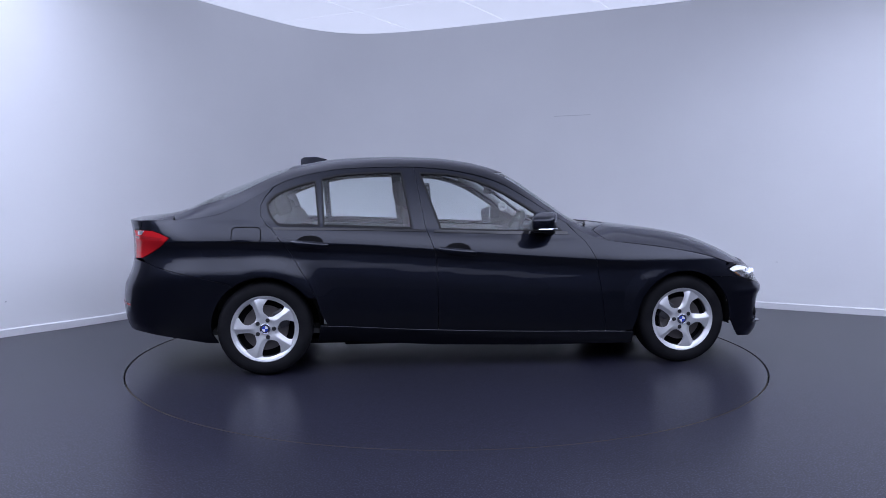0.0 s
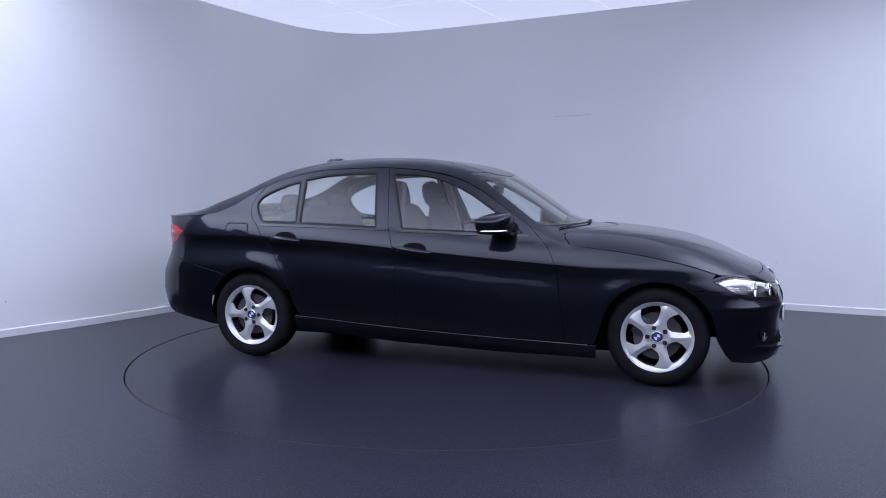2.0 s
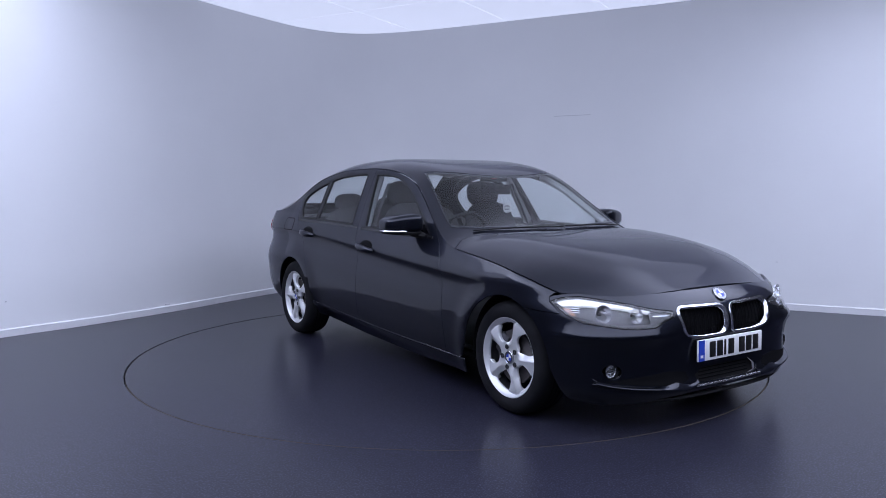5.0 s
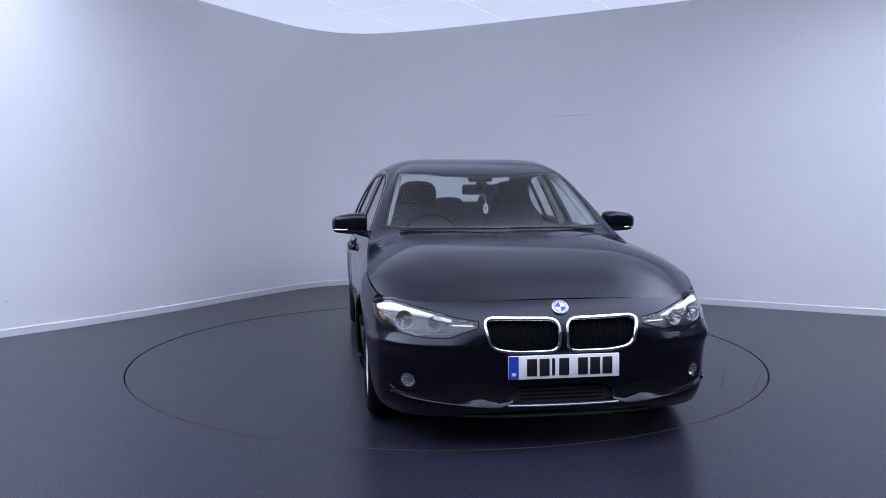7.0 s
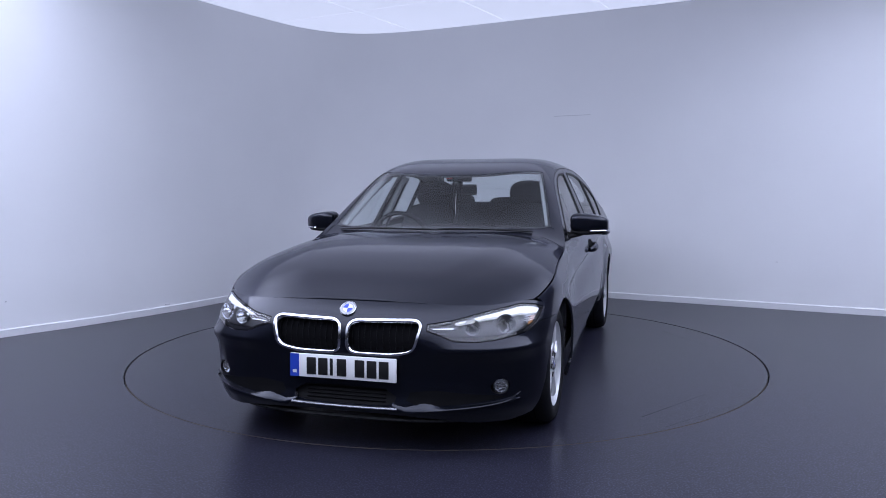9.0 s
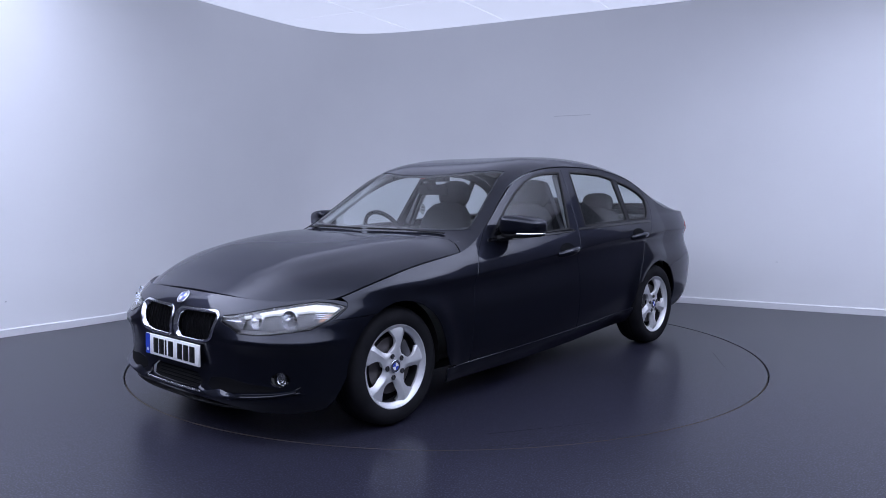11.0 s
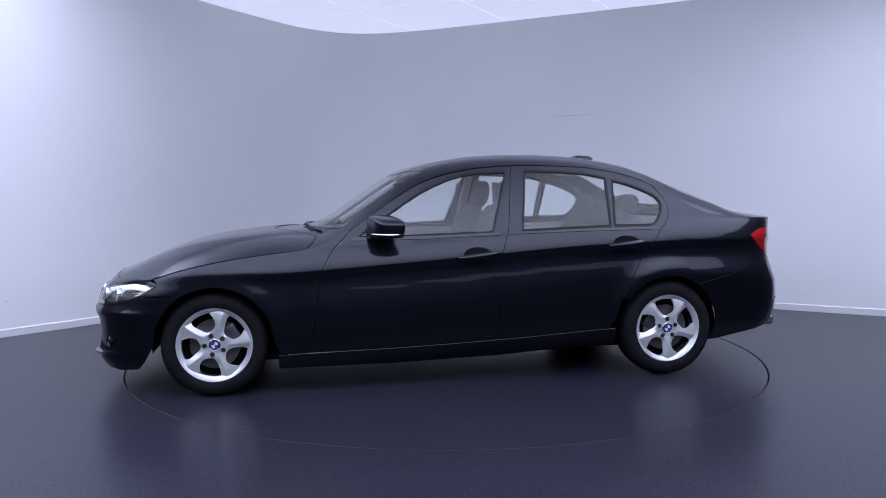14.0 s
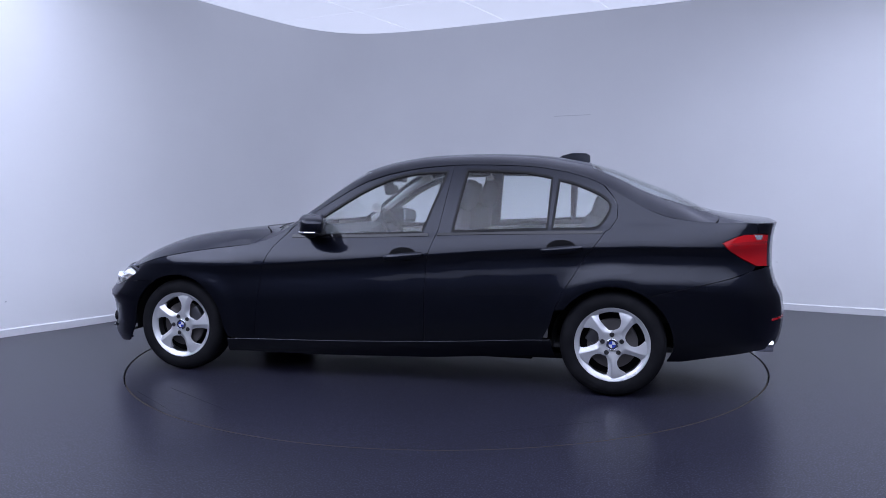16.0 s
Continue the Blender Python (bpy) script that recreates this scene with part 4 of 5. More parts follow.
# number plate: white with a blue band; its characters are plain bars
plate = new("number_plate", None)
plate.parent = car
tagged(plate, "white front number plate with a blue band")
pm = Matrix.Translation((2.158, 0.0, 0.398)) @ Matrix.Rotation(radians(-1), 4, "Y")
bm = box_bm(-0.006, -0.26, -0.0535, 0.006, 0.26, 0.0535, 0.003)
bmesh.ops.transform(bm, matrix=pm, verts=bm.verts)
part("plate_board", bm, M_PLATE, plate)
bm = box_bm(0.0062, -0.259, -0.0525, 0.0072, -0.214, 0.0525, 0.0)
bmesh.ops.transform(bm, matrix=pm, verts=bm.verts)
part("blue_band", bm, M_BLUE, plate)
bm = box_bm(0.0074, -0.246, -0.036, 0.0080, -0.226, -0.022, 0.0)
bmesh.ops.transform(bm, matrix=pm, verts=bm.verts)
part("band_bar", bm, M_WHITE, plate)
for y0 in (-0.175, -0.117, -0.059, -0.025, 0.063, 0.121, 0.179):
    wd = 0.014 if y0 == -0.059 else 0.046
    bm = box_bm(0.0062, y0, -0.039, 0.0078, y0 + wd, 0.039, 0.002)
    bmesh.ops.transform(bm, matrix=pm, verts=bm.verts)
    part("plate_bar", bm, M_INK, plate)

# ---------- bonnet, roof, screens, boot ----------
def bonnet_edge():
    out = []
    for s, z in HOOD_FRONT[::-1]:
        p = girth(np.array([s]), np.array([z]))[0]
        out.append((float(p[0]), float(min(1.0, p[1] / float(rail_y(p[0]))))))
    return out


fe = bonnet_edge()[:-1]
fe = fe + [(2.033, 0.0)] + [(x, -v) for x, v in fe[::-1]]
re_ = [(0.87, 1.0), (0.83, 0.93), (0.81, 0.84), (0.86, 0.72), (0.95, 0.55), (1.03, 0.35), (1.07, 0.15)]
re_ = re_ + [(1.08, 0.0)] + [(x, -v) for x, v in re_[::-1]]
VG = [0.97, 0.94, 0.90, 0.985]
FINE = [(x, sg * v) for x in np.arange(-2.38, 2.0, 0.04) for v in VG for sg in (-1, 1)]
bonnet = panel("bonnet", top, fe + [(x, -1.0) for x in np.linspace(1.69, 0.92, 20)] + re_[::-1] + [(x, 1.0) for x in np.linspace(0.92, 1.69, 20)], M_PAINT, car, extra=FINE, grid=0.04, gap=0.008, label="long black bonnet")
WS_B = [(0.655, 0.90), (0.70, 0.82), (0.755, 0.68), (0.80, 0.48), (0.83, 0.24)]
WS_B = WS_B + [(0.84, 0.0)] + [(x, -v) for x, v in WS_B[::-1]]
WS_T = [(0.14, 0.885), (0.215, 0.70), (0.265, 0.40), (0.280, 0.15)]
WS_T = WS_T + [(0.282, 0.0)] + [(x, -v) for x, v in WS_T[::-1]]
WIND = WS_B + [(x, -v) for x, v in [(0.50, 0.905), (0.30, 0.90)]] + WS_T[::-1] + [(0.30, 0.90), (0.50, 0.905)]
RW_T = [(-1.27, 0.80), (-1.245, 0.55), (-1.23, 0.2), (-1.23, -0.2), (-1.245, -0.55), (-1.27, -0.80)]
RW_B = [(-1.90, -0.80), (-1.945, -0.68), (-1.965, -0.3), (-1.97, 0.0), (-1.965, 0.3), (-1.945, 0.68), (-1.90, 0.80)]
REARW = RW_T + [(-1.5, -0.83), (-1.7, -0.83)] + RW_B + [(-1.7, 0.83), (-1.5, 0.83)]
cowl_front = [(x - 0.002, v) for x, v in re_]
roof_out = cowl_front + [(x, -1.0) for x in np.linspace(0.86, -1.96, 90)] + [(-1.985, -0.9), (-2.0, -0.5), (-2.005, 0), (-2.0, 0.5), (-1.985, 0.9)] + [(x, 1.0) for x in np.linspace(-1.96, 0.84, 90)]
COWL = WS_B + [(0.66, -0.93), (0.80, -0.92)] + [(x - 0.004, v) for x, v in re_[::-1] if abs(v) < 0.9] + [(0.80, 0.92), (0.66, 0.93)]
roof = panel("roof", top, roof_out, M_PAINT, car, [WIND, REARW, [tuple(p) for p in shrunk(dense(COWL, 0.03), 0.004)]], extra=FINE, grid=0.04, gap=0.0008, label="black roof with its pillars")
panel("cowl", top, COWL, M_PAINT, car, gap=0.002, lift=-0.004, depth=0.01, label="smooth black cowl below the windscreen", grid=0.04)
ws = panel("windscreen", top, WIND, M_GLASS, car, gap=0.001, depth=0.002, lift=-0.003, grid=0.06, label="tinted windscreen")
ws.visible_shadow = False
panel("screen_border", top, [tuple(p) for p in shrunk(dense(WIND, 0.03), -0.004)], M_TRIM, ws, [[tuple(p) for p in shrunk(dense(WIND, 0.03), 0.018)]], grid=0.2, gap=0, lift=-0.0055, depth=0.004, label="black screen border")
rw = panel("rear_window", top, REARW, M_GLASS, car, gap=0.001, depth=0.002, lift=-0.003, grid=0.06, label="tinted rear window")
rw.visible_shadow = False
panel("screen_border", top, [tuple(p) for p in shrunk(dense(REARW, 0.03), -0.004)], M_TRIM, rw, [[tuple(p) for p in shrunk(dense(REARW, 0.03), 0.02)]], grid=0.2, gap=0, lift=-0.0055, depth=0.004)
boot = panel("boot_lid", top, [(x, 1.0) for x in np.linspace(-1.97, -2.345, 14)] + [(x, -1.0) for x in np.linspace(-2.345, -1.97, 14)] + [(-1.985, -0.9), (-2.0, -0.5), (-2.005, 0), (-2.0, 0.5), (-1.985, 0.9)], M_PAINT, car, extra=FINE, grid=0.04, label="black boot lid")
face = [(-2.30, 0.750), (-2.30, 0.938), (-2.205, 0.945)] + rail_s(-2.19, -2.345, 10)
face = face + [(2 * S_R - a, b) for a, b in face[::-1]]
panel("boot_face", girth_all, face, M_PAINT, boot, grid=0.04, label="black rear face of the boot lid")
# boot lip
pa = girth_all(np.linspace(-2.25, 2 * S_R + 2.25, 40), np.full(40, 0.995))
part("boot_lip", tube([(p[0] + 0.012, p[1], 0.996) for p in pa], 0.013, 8, flat=0.6), M_PAINT, boot)

# rear bumper
a = [(s_of_x(x, z), z) for x, z in arc(-HUB_X, HUB_Z, ARCH, 124, 186, 14)]
half = BUMPER_R[::-1] + a + [(-1.72, 0.200), (-1.80, 0.203), (-1.95, 0.238), (-2.16, 0.272), (-2.35, 0.278), (-2.6, 0.278)]
outline = half + [(2 * S_R - p, q) for p, q in half[::-1]]
rb = panel("rear_bumper", girth_all, outline, M_PAINT, car, grid=0.04, label="black rear bumper")
for sg in (1, -1):
    seg = [(-2.24, 0.448), (-2.42, 0.452), (-2.42, 0.463), (-2.24, 0.460)]
    if sg < 0:
        seg = [(2 * S_R - p, q) for p, q in seg]
    panel("rear_reflector", girth_all, seg, M_REDLENS, rb, gap=0, lift=0.003, depth=0.004, grid=0.05, label="slim red reflector")
bm = lathe([(0.030, 0.0), (0.034, 0.001), (0.036, 0.006), (0.036, 0.12), (0.030, 0.12), (0.030, 0.0)], 28)
bmesh.ops.transform(bm, matrix=Matrix.Translation((-2.315, 0.52, 0.290)) @ Matrix.Rotation(radians(-90), 4, "Z"), verts=bm.verts)
part("exhaust_tip", bm, M_CHROME, car, "round chrome exhaust tip")
bm = lathe([(0.030, 0.0), (0.034, 0.001), (0.036, 0.006), (0.036, 0.12), (0.030, 0.12), (0.030, 0.0)], 28)
bmesh.ops.transform(bm, matrix=Matrix.Translation((-2.305, 0.60, 0.290)) @ Matrix.Rotation(radians(-90), 4, "Z"), verts=bm.verts)
part("exhaust_tip", bm, M_CHROME, car, "round chrome exhaust tip")

# roof aerial
bm = bmesh.new()
sec = [(-1.215, 0.034, 0.0), (-1.19, 0.034, 0.0), (-1.10, 0.030, 0.0), (-1.03, 0.016, 0.0), (-1.005, 0.004, 0.0)]
hts = [0.050, 0.062, 0.050, 0.022, 0.005]
rows = []
for (x, w, _), ht in zip(sec, hts):
    zb = float(ridge_z(x)) - 0.006
    rows.append([bm.verts.new(p) for p in ((x, -w, zb), (x, -w * 0.55, zb + ht * 0.55), (x, -w * 0.18, zb + ht + 0.004), (x, w * 0.18, zb + ht + 0.004), (x, w * 0.55, zb + ht * 0.55), (x, w, zb))])
for A, B in zip(rows, rows[1:]):
    for i in range(5):
        bm.faces.new((A[i], A[i + 1], B[i + 1], B[i]))
bm.faces.new(rows[0])
bm.faces.new(rows[-1])
part("roof_aerial", bm, M_PAINT, car, "black fin-shaped roof aerial")

# wipers and washer corner
for pts in ([(0.775, -0.62, 0.965), (0.845, -0.36, 0.967), (0.880, 0.02, 0.966)], [(0.865, 0.06, 0.972), (0.845, 0.36, 0.967), (0.780, 0.62, 0.955)]):
    pts = [(x, y, float(top(np.array([x]), np.array([y / float(rail_y(x))]))[0][2]) + 0.006) for x, y, z in pts]
    wp = part("wiper", tube(smooth_path(pts, 0.05), 0.007, 8, flat=0.7), M_PLASTIC, car, "black windscreen wiper")

# ---------- wheels ----------
def spoke_star(a0):
    """Outline of the hub and its five flared spokes."""
    out = []
    for k in range(5):
        out += [(r * math.cos(radians(a0 + 72 * k + d)), r * math.sin(radians(a0 + 72 * k + d))) for r, d in
                ((0.199, 25), (0.190, 27.5), (0.180, 26), (0.165, 22.5), (0.148, 19), (0.128, 16.5), (0.110, 17), (0.096, 21), (0.086, 29), (0.081, 38), (0.081, 46), (0.087, 53), (0.100, 58.5), (0.122, 62.5),
                 (0.147, 65), (0.165, 65.5), (0.178, 64.5), (0.190, 62), (0.199, 61), (0.199, 64), (0.199, 72), (0.199, 80), (0.199, 90))]
    return out


def rim_surf(a0):
    """Dished face; each spoke has a crease with a broad flat on one side and a falling facet on the other."""
    def f(u, v):
        u, v = np.asarray(u, float), np.asarray(v, float)
        r = np.hypot(u, v)
        t = (np.degrees(np.arctan2(v, u)) - a0 - 4) % 72
        t = np.where(t > 36, t - 72, t)
        tw = np.clip((r - 0.062) / 0.06, 0, 1)
        tw = tw * tw * (3 - 2 * tw)
        w = RIM_W(r) - tw * (0.0019 * np.maximum(-t - 1, 0) + 0.0005 * np.maximum(t + 1, 0))
        return np.stack([-u, w, v], -1)
    return f


RIM_W = curve((0.0, -0.016), (0.045, -0.015), (0.07, -0.010), (0.11, -0.002), (0.15, -0.001), (0.18, -0.004), (0.199, -0.009), (0.22, -0.012))


def wheel(name, hx, face_y, phase, flip):
    wh = new(name, None)
    wh.parent = car
    tagged(wh, "silver five-spoke alloy wheel with a black tyre")
    sg = -1 if flip else 1

    def at(bm):
        for v in bm.verts:
            v.co = Vector((v.co.x + hx, sg * (v.co.y + face_y), v.co.z + HUB_Z))
        return bm
    # the wheel's own space: x across, y outwards, z up
    f = rim_surf(phase)

    def placed(u, v):
        p = f(u, v)
        return p + np.array([hx, face_y, HUB_Z])
    panel("spokes", placed, spoke_star(phase), M_ALLOY, wh, grid=0.008, gap=0, depth=0.026, flip=flip, step=0.008, core=(hx, face_y - 0.5, HUB_Z), label="five flared silver spokes round the hub")
    part("rim", at(lathe([(0.2165, -0.008), (0.2170, 0.000), (0.2150, 0.0022), (0.2115, 0.0018), (0.2085, -0.0015), (0.2040, -0.0075), (0.1985, -0.0125), (0.1920, -0.0165), (0.1880, -0.0200), (0.1865, -0.0300)], 96)), M_ALLOY, wh, "silver alloy rim")
    part("rim_barrel", at(lathe([(0.1866, -0.030), (0.188, -0.05), (0.190, -0.10), (0.198, -0.17), (0.214, -0.19)], 64)), M_BARREL, wh)
    part("tyre", at(lathe([(0.213, -0.004), (0.217, 0.004), (0.228, 0.009), (0.250, 0.013), (0.272, 0.010), (0.288, 0.000), (0.297, -0.014), (0.3025, -0.030), (0.305, -0.055), (0.3055, -0.095), (0.305, -0.135), (0.3025, -0.160), (0.290, -0.187), (0.25, -0.200), (0.213, -0.19)], 96)), M_RUBBER, wh, "black rubber tyre")
    for y in (-0.065, -0.095, -0.125):
        part("tread_groove", at(lathe([(0.3052, y - 0.004), (0.3062, y - 0.004), (0.3062, y + 0.004), (0.3052, y + 0.004)], 64)), M_GAP, wh)
    part("brake_disc", at(lathe([(0.06, -0.050), (0.145, -0.050), (0.145, -0.072), (0.06, -0.072)], 48)), M_DISC, wh, "dull steel brake disc")
    part("wheel_backing", at(lathe([(0.001, -0.085), (0.196, -0.085)], 32)), M_GAP, wh)
    a = radians(150 if hx > 0 else 30)
    bm = box_bm(-0.06, -0.082, -0.035, 0.06, -0.034, 0.035, 0.012)
    bmesh.ops.transform(bm, matrix=Matrix.Translation((0.115 * math.cos(a), 0, 0.115 * math.sin(a))) @ Matrix.Rotation(-a + math.pi / 2, 4, "Y"), verts=bm.verts)
    part("brake_caliper", at(bm), M_BARREL, wh)
    for k in range(5):
        a = radians(phase + 40 + 72 * k)
        bm = lathe([(0.0005, 0.002), (0.007, 0.002), (0.0085, -0.001), (0.0125, -0.001), (0.0140, 0.003)], 16)
        bmesh.ops.translate(bm, verts=bm.verts, vec=(-0.057 * math.cos(a), -0.0095, 0.057 * math.sin(a)))
        part("wheel_bolt", at(bm), M_LAMPBACK, wh)
    # centre cap
    q = Vector((hx, sg * (face_y - 0.008), HUB_Z))
    b = badge(q, Vector((0, sg, 0)), 0.034, wh, M_CAP)
    return wh


wheel("wheel", HUB_X, 0.852, -1, False)
wheel("wheel", -HUB_X, 0.862, -20, False)
wheel("wheel", HUB_X, 0.852, 103, True)
wheel("wheel", -HUB_X, 0.862, -4, True)

# wheel wells, underside and inner shell
for hx in (HUB_X, -HUB_X):
    for sg in (1, -1):
        bm = bmesh.new()
        A = [bm.verts.new((hx + 0.350 * math.cos(a), sg * 0.825, HUB_Z + 0.350 * math.sin(a))) for a in np.linspace(-0.12, math.pi + 0.12, 30)]
        B = [bm.verts.new((v.co.x, sg * 0.52, v.co.z)) for v in A]
        for i in range(29):
            bm.faces.new((A[i], A[i + 1], B[i + 1], B[i]))
        bm.faces.new(B)
        part("wheel_well", bm, M_PLASTIC, car, "black wheel arch liner")
part("undertray", box_bm(-0.90, -0.52, 0.120, 0.95, 0.52, 0.160, 0.01), M_PLASTIC, car, "black underbody tray")
part("undertray", box_bm(-1.70, -0.60, 0.150, 1.60, 0.60, 0.190, 0.01), M_PLASTIC, car, "black underbody tray")
for sg in (False, True):
    pts = [(0.84, 0.24), (-1.02, 0.30), (-1.03, 0.55), (-1.36, 0.90), (-1.36, 0.955), (-0.3, 0.925), (0.60, 0.905), (0.80, 0.80)]
    panel("door_card", girth, pts, M_LINING, car, gap=0, lift=-0.055, depth=0.004, grid=0.08, flip=sg, label="pale grey inner door trim")

# ---------- cabin ----------
part("cabin_floor", box_bm(-1.9, -0.74, 0.25, 1.02, 0.74, 0.28, 0.0), M_DASH, car)
bm = bmesh.new()
sec = [(1.0, 0.89), (0.86, 0.922), (0.70, 0.935), (0.48, 0.925), (0.40, 0.90), (0.37, 0.82), (0.42, 0.60), (0.60, 0.50)]
rows = []
for y in np.linspace(-0.74, 0.74, 15):
    hump = 0.030 * math.exp(-((y + 0.37) / 0.17) ** 2)
    k = 0.25 * max(0, abs(y) - 0.45)
    rows.append([bm.verts.new((x - (k if x > 0.5 else 0), y, z + (hump if 0.35 < x < 0.55 else 0) - 0.02 * (abs(y) / 0.74) ** 3)) for x, z in sec])
for A, B in zip(rows, rows[1:]):
    for i in range(len(sec) - 1):
        bm.faces.new((A[i], A[i + 1], B[i + 1], B[i]))
part("dashboard", bm, M_DASH, car, "dark grey dashboard")


def seat(x, y, name="front_seat"):
    s = new(name, None)
    s.parent = car
    tagged(s, "charcoal cloth front seat with a headrest")
    part("seat_cushion", blob(bmesh.new(), (x + 0.02, y, 0.50), (0.27, 0.25, 0.10)), M_FABRIC, s)
    lean = Matrix.Rotation(radians(-20), 4, "Y")
    part("seat_back", blob(bmesh.new(), (x - 0.29, y, 0.77), (0.085, 0.240, 0.34), lean, 14, 3.2), M_FABRIC, s)
    part("headrest", blob(bmesh.new(), (x - 0.455, y, 1.160), (0.055, 0.145, 0.102), Matrix.Rotation(radians(-12), 4, "Y"), 12, 2.8), M_FABRIC, s)
    for o in (-0.06, 0.06):
        part("headrest_post", tube([(x - 0.42, y + o, 1.06), (x - 0.45, y + o, 1.17)], 0.007, 8), M_SATIN, s)


seat(0.0, 0.37)
seat(0.0, -0.37)
bench = new("rear_seat", None)
bench.parent = car
tagged(bench, "charcoal cloth rear bench with headrests")
part("bench_cushion", blob(bmesh.new(), (-0.88, 0, 0.50), (0.28, 0.66, 0.11), None, 14, 4.0), M_FABRIC, bench)
part("bench_back", blob(bmesh.new(), (-1.20, 0, 0.76), (0.11, 0.66, 0.32), Matrix.Rotation(radians(-24), 4, "Y"), 14, 4.5), M_FABRIC, bench)
for y, hh in ((0.40, 0.085), (-0.40, 0.085), (0.0, 0.06)):
    part("headrest", blob(bmesh.new(), (-1.31, y, 1.035 + hh * 0.5), (0.05, 0.13, hh), Matrix.Rotation(radians(-14), 4, "Y"), 12, 3.0), M_FABRIC, bench)
part("luggage_bulkhead", box_bm(-1.40, -0.76, 0.28, -1.37, 0.76, 0.962, 0.0), M_DASH, car, "dark panel behind the rear bench")
for sg in (1, -1):
    part("boot_lining", box_bm(-2.06, sg * 0.60 - 0.01, 0.40, -1.39, sg * 0.60 + 0.01, 0.962, 0.0), M_DASH, car, "dark boot side lining")
part("parcel_shelf", box_bm(-1.92, -0.68, 0.955, -1.36, 0.68, 0.975, 0.004), M_DASH, car, "dark parcel shelf")
# headlining follows the roof
LIN = [(0.12, 0.86), (0.22, 0.4), (0.24, 0.0), (0.22, -0.4), (0.12, -0.86), (-0.4, -0.92), (-1.22, -0.84), (-1.20, 0), (-1.22, 0.84), (-0.4, 0.92)]
panel("headlining", top, LIN, M_LINING, car, gap=0, lift=-0.035, depth=0.004, grid=0.08, label="pale grey headlining")
for sg in (1, -1):
    # pale pillar trims
    a = top(np.linspace(0.62, 0.08, 9), np.full(9, sg * 0.93))
    part("pillar_trim", tube([(p[0] - 0.03, p[1] - sg * 0.03, p[2] - 0.03) for p in a], 0.026, 8), M_LINING, car, "pale grey windscreen pillar trim")
    b = girth(np.linspace(-0.40, -0.335, 6), np.linspace(1.29, 0.93, 6))
    part("pillar_trim", tube([(p[0] - 0.015, sg * (p[1] - 0.055), p[2]) for p in b], [0.028, 0.03, 0.032, 0.034, 0.036, 0.038], 8), M_LINING, car, "pale grey door pillar trim")
    b = girth(np.linspace(-0.34, -0.30, 5), np.linspace(1.24, 0.60, 5))
    part("seat_belt", tube([(p[0] + 0.01, sg * (p[1] - 0.10), p[2]) for p in b], 0.020, 6, flat=0.3), M_FABRIC, car, "dark seat belt")
# steering wheel on the right-hand side
sw = new("steering_wheel", None)
sw.parent = car
tagged(sw, "black leather steering wheel")
m = Matrix.Translation((0.30, -0.37, 0.875)) @ Matrix.Rotation(radians(-62), 4, "Y")
bm = tube([(0.185 * math.cos(a), 0.185 * math.sin(a), 0) for a in np.linspace(0, 2 * math.pi, 40, endpoint=False)], 0.015, 10, True)
bmesh.ops.transform(bm, matrix=m, verts=bm.verts)
part("wheel_grip", bm, M_TRIM, sw)
bm = bmesh.new()
blob(bm, (0, 0, -0.02), (0.075, 0.085, 0.03))
bmesh.ops.transform(bm, matrix=m, verts=bm.verts)
part("airbag_cover", bm, M_DASH, sw)
for a in (0.0, math.pi / 2 + 0.2, -math.pi / 2 - 0.2):
    bm = tube([(0.05 * math.cos(a + math.pi), 0.05 * math.sin(a + math.pi), -0.02), (0.18 * math.cos(a + math.pi), 0.18 * math.sin(a + math.pi), 0)], 0.014, 8)
    bmesh.ops.transform(bm, matrix=m, verts=bm.verts)
    part("wheel_spoke", bm, M_DASH, sw)
# inside mirror, hanging tag, round sticker
im = new("inside_mirror", None)
im.parent = car
tagged(im, "black inside mirror at the top of the windscreen")
bm = box_bm(-0.012, -0.132, -0.036, 0.012, 0.132, 0.036, 0.011, 3)
bmesh.ops.transform(bm, matrix=Matrix.Translation((0.20, 0.0, 1.195)) @ Matrix.Rotation(radians(10), 4, "Y"), verts=bm.verts)
part("mirror_case", bm, M_TRIM, im)
part("mirror_stalk", tube([(0.205, 0, 1.20), (0.225, 0, 1.24), (0.225, 0, 1.285)], [0.030, 0.040, 0.055], 12), M_TRIM, im)
part("sensor_housing", box_bm(0.10, -0.075, 1.250, 0.245, 0.075, 1.300, 0.012), M_TRIM, im)
part("warning_label", box_bm(0.2445, -0.072, 1.268, 0.247, -0.030, 1.282, 0.0), M_REDLENS, im, "small red label above the mirror")
TAG = Matrix.Translation((0.315, 0.012, 1.066)) @ Matrix.Rotation(radians(16), 4, "Z")
tag = part("air_freshener", lathe([(0.0005, 0.002), (0.034, 0.002), (0.0365, 0.0), (0.034, -0.002), (0.0005, -0.002)], 32), M_WHITE, car, "round white hanging card below the mirror")
tag.data.transform(TAG)
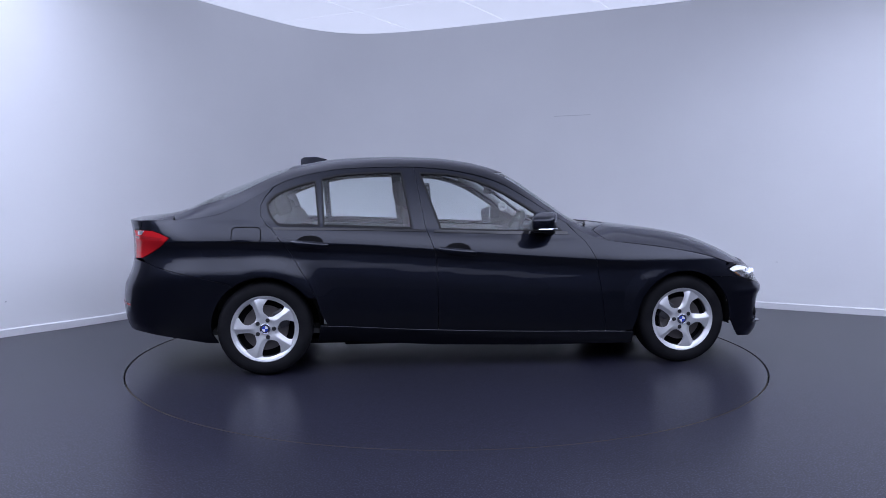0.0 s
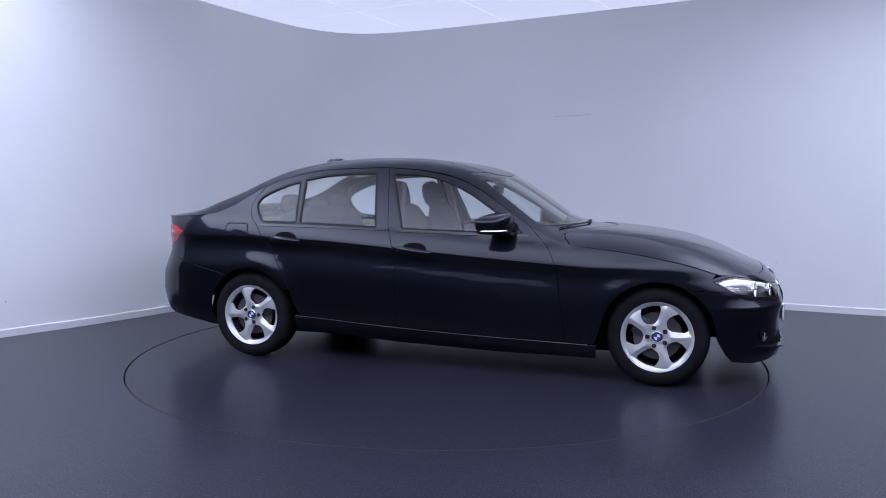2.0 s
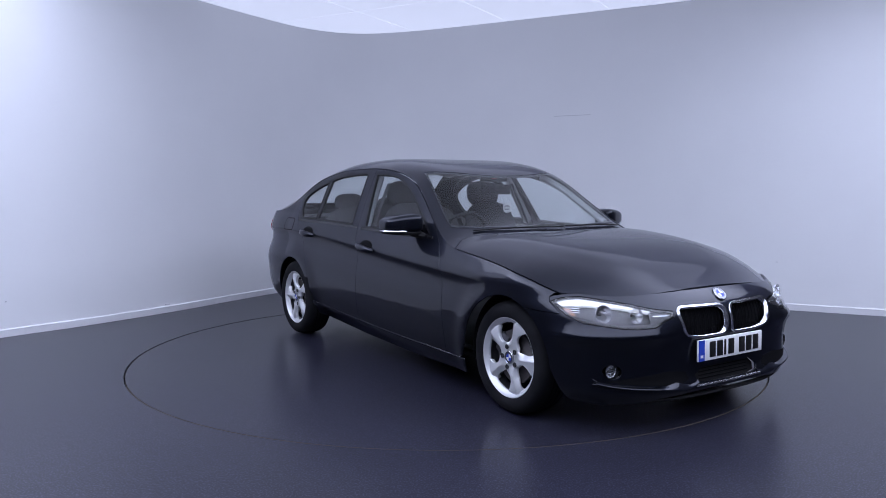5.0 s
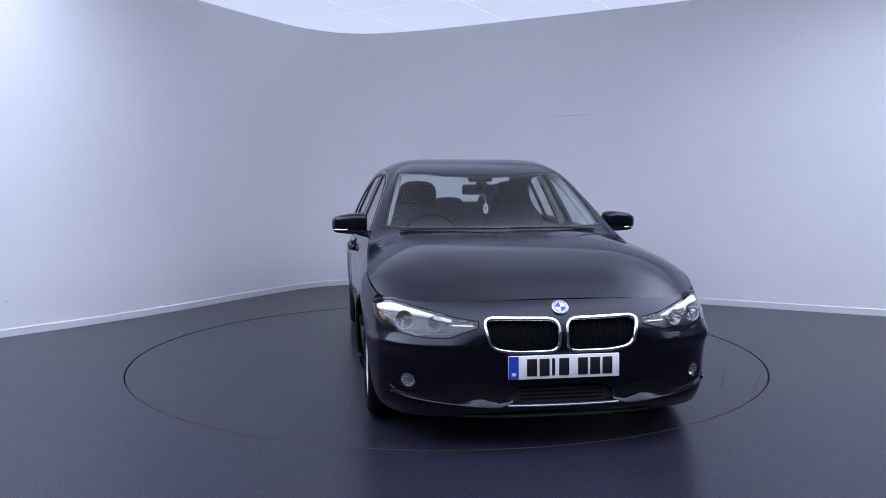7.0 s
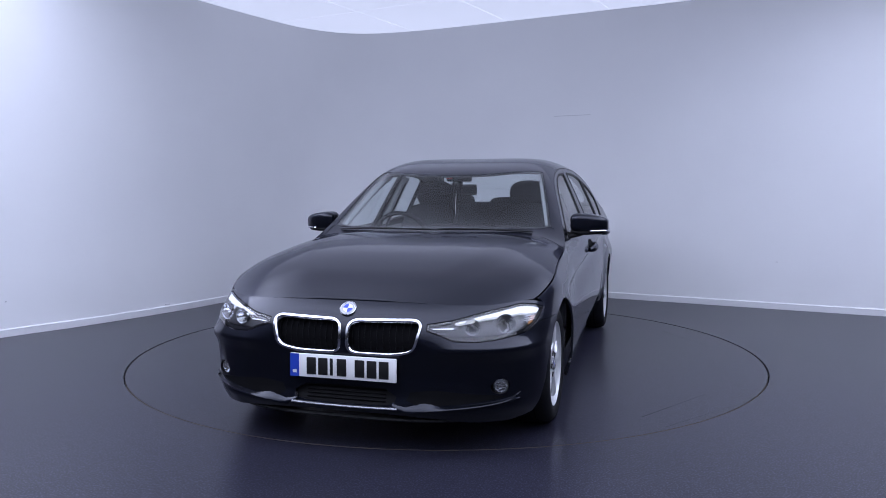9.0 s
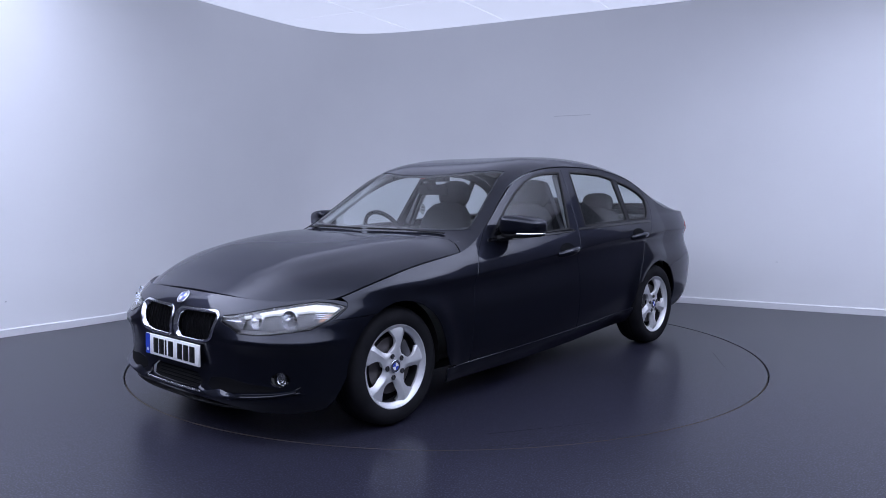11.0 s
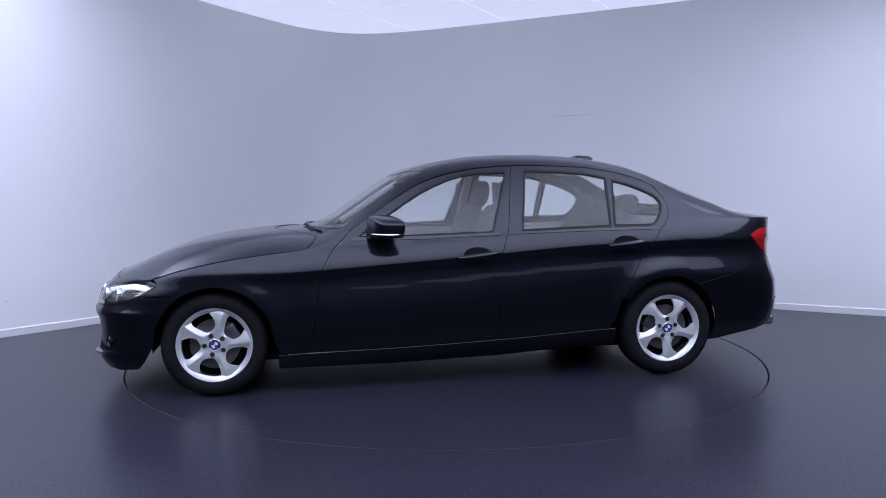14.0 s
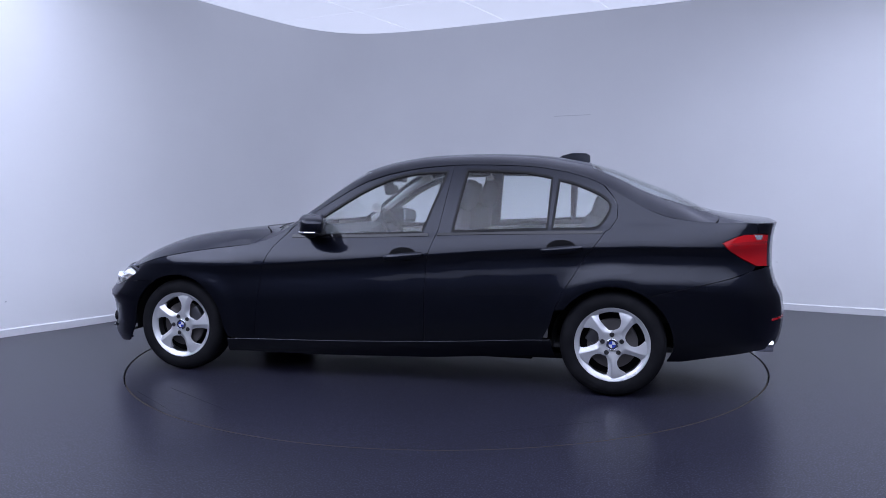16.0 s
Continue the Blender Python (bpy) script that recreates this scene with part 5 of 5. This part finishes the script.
part("cord", tube([(0.24, 0, 1.165), (0.30, 0.010, 1.14), (0.315, 0.012, 1.102)], 0.0012, 6), M_WHITE, tag)
for k, wd in ((-0.012, 0.018), (-0.002, 0.024), (0.008, 0.022), (0.018, 0.014)):
    for o in (-0.0024, 0.0024):
        bm = box_bm(-wd, o - 0.0003, k - 0.002, wd, o + 0.0003, k + 0.002)
        bmesh.ops.transform(bm, matrix=TAG, verts=bm.verts)
        part("card_bar", bm, M_LAMPBACK, tag)
# ceiling of square panels in a thin grid: translucent and lit from behind
bm = bmesh.new()
box_bm(-6, -9.2, CEIL + 0.010, 6, 6, CEIL + 0.1, bm=bm)
TILE = 1.2
rot = Matrix.Rotation(radians(61), 4, "Z")
for i in range(-9, 10):
    for j in range(-9, 10):
        c = rot @ Vector((i * TILE + 0.15, j * TILE + 0.35, 0))
        if -5.6 < c.x < 5.6 and -9 < c.y < 5.2:
            box_bm(-TILE / 2 + .003, -TILE / 2 + .003, CEIL, TILE / 2 - .003, TILE / 2 - .003, CEIL + .008, bm=bm, m=Matrix.Translation((c.x, c.y, 0)) @ rot)
me = bpy.data.meshes.new("ceiling")
bm.to_mesh(me)
bm.free()
me.materials.append(M_LIT)
me.materials.append(M_CEIL)
for f in me.polygons:
    f.material_index = 0 if f.area < 2 else 1
tagged(new("ceiling", me), "white ceiling of lit translucent panels in a thin grid", "ceiling", kind="structure")


def motions():
    rows = []
    for t, a in TURN:
        ca, sa = math.cos(radians(a)), math.sin(radians(a))
        rows.append((t, pose(ca * OFF[0] - sa * OFF[1], sa * OFF[0] + ca * OFF[1], 0, 0, 0, a)))
    walk(car, rows)
    walk(turntable, [(t, pose(0, 0, 0, 0, 0, a)) for t, a in TURN])


OFF = (0.1528, 0.1964)
TURN = [(0.0, 6.61), (1.0, -5.96), (2.0, -18.48), (3.0, -30.91), (4.0, -43.45), (5.0, -56.1), (6.5, -75.3), (7.5, -87.95), (8.5, -100.43),
        (9.5, -113.0), (11.0, -131.8), (12.0, -144.38), (13.0, -156.93), (14.0, -169.48), (15.0, -181.9), (16.0, -194.36)]
motions()
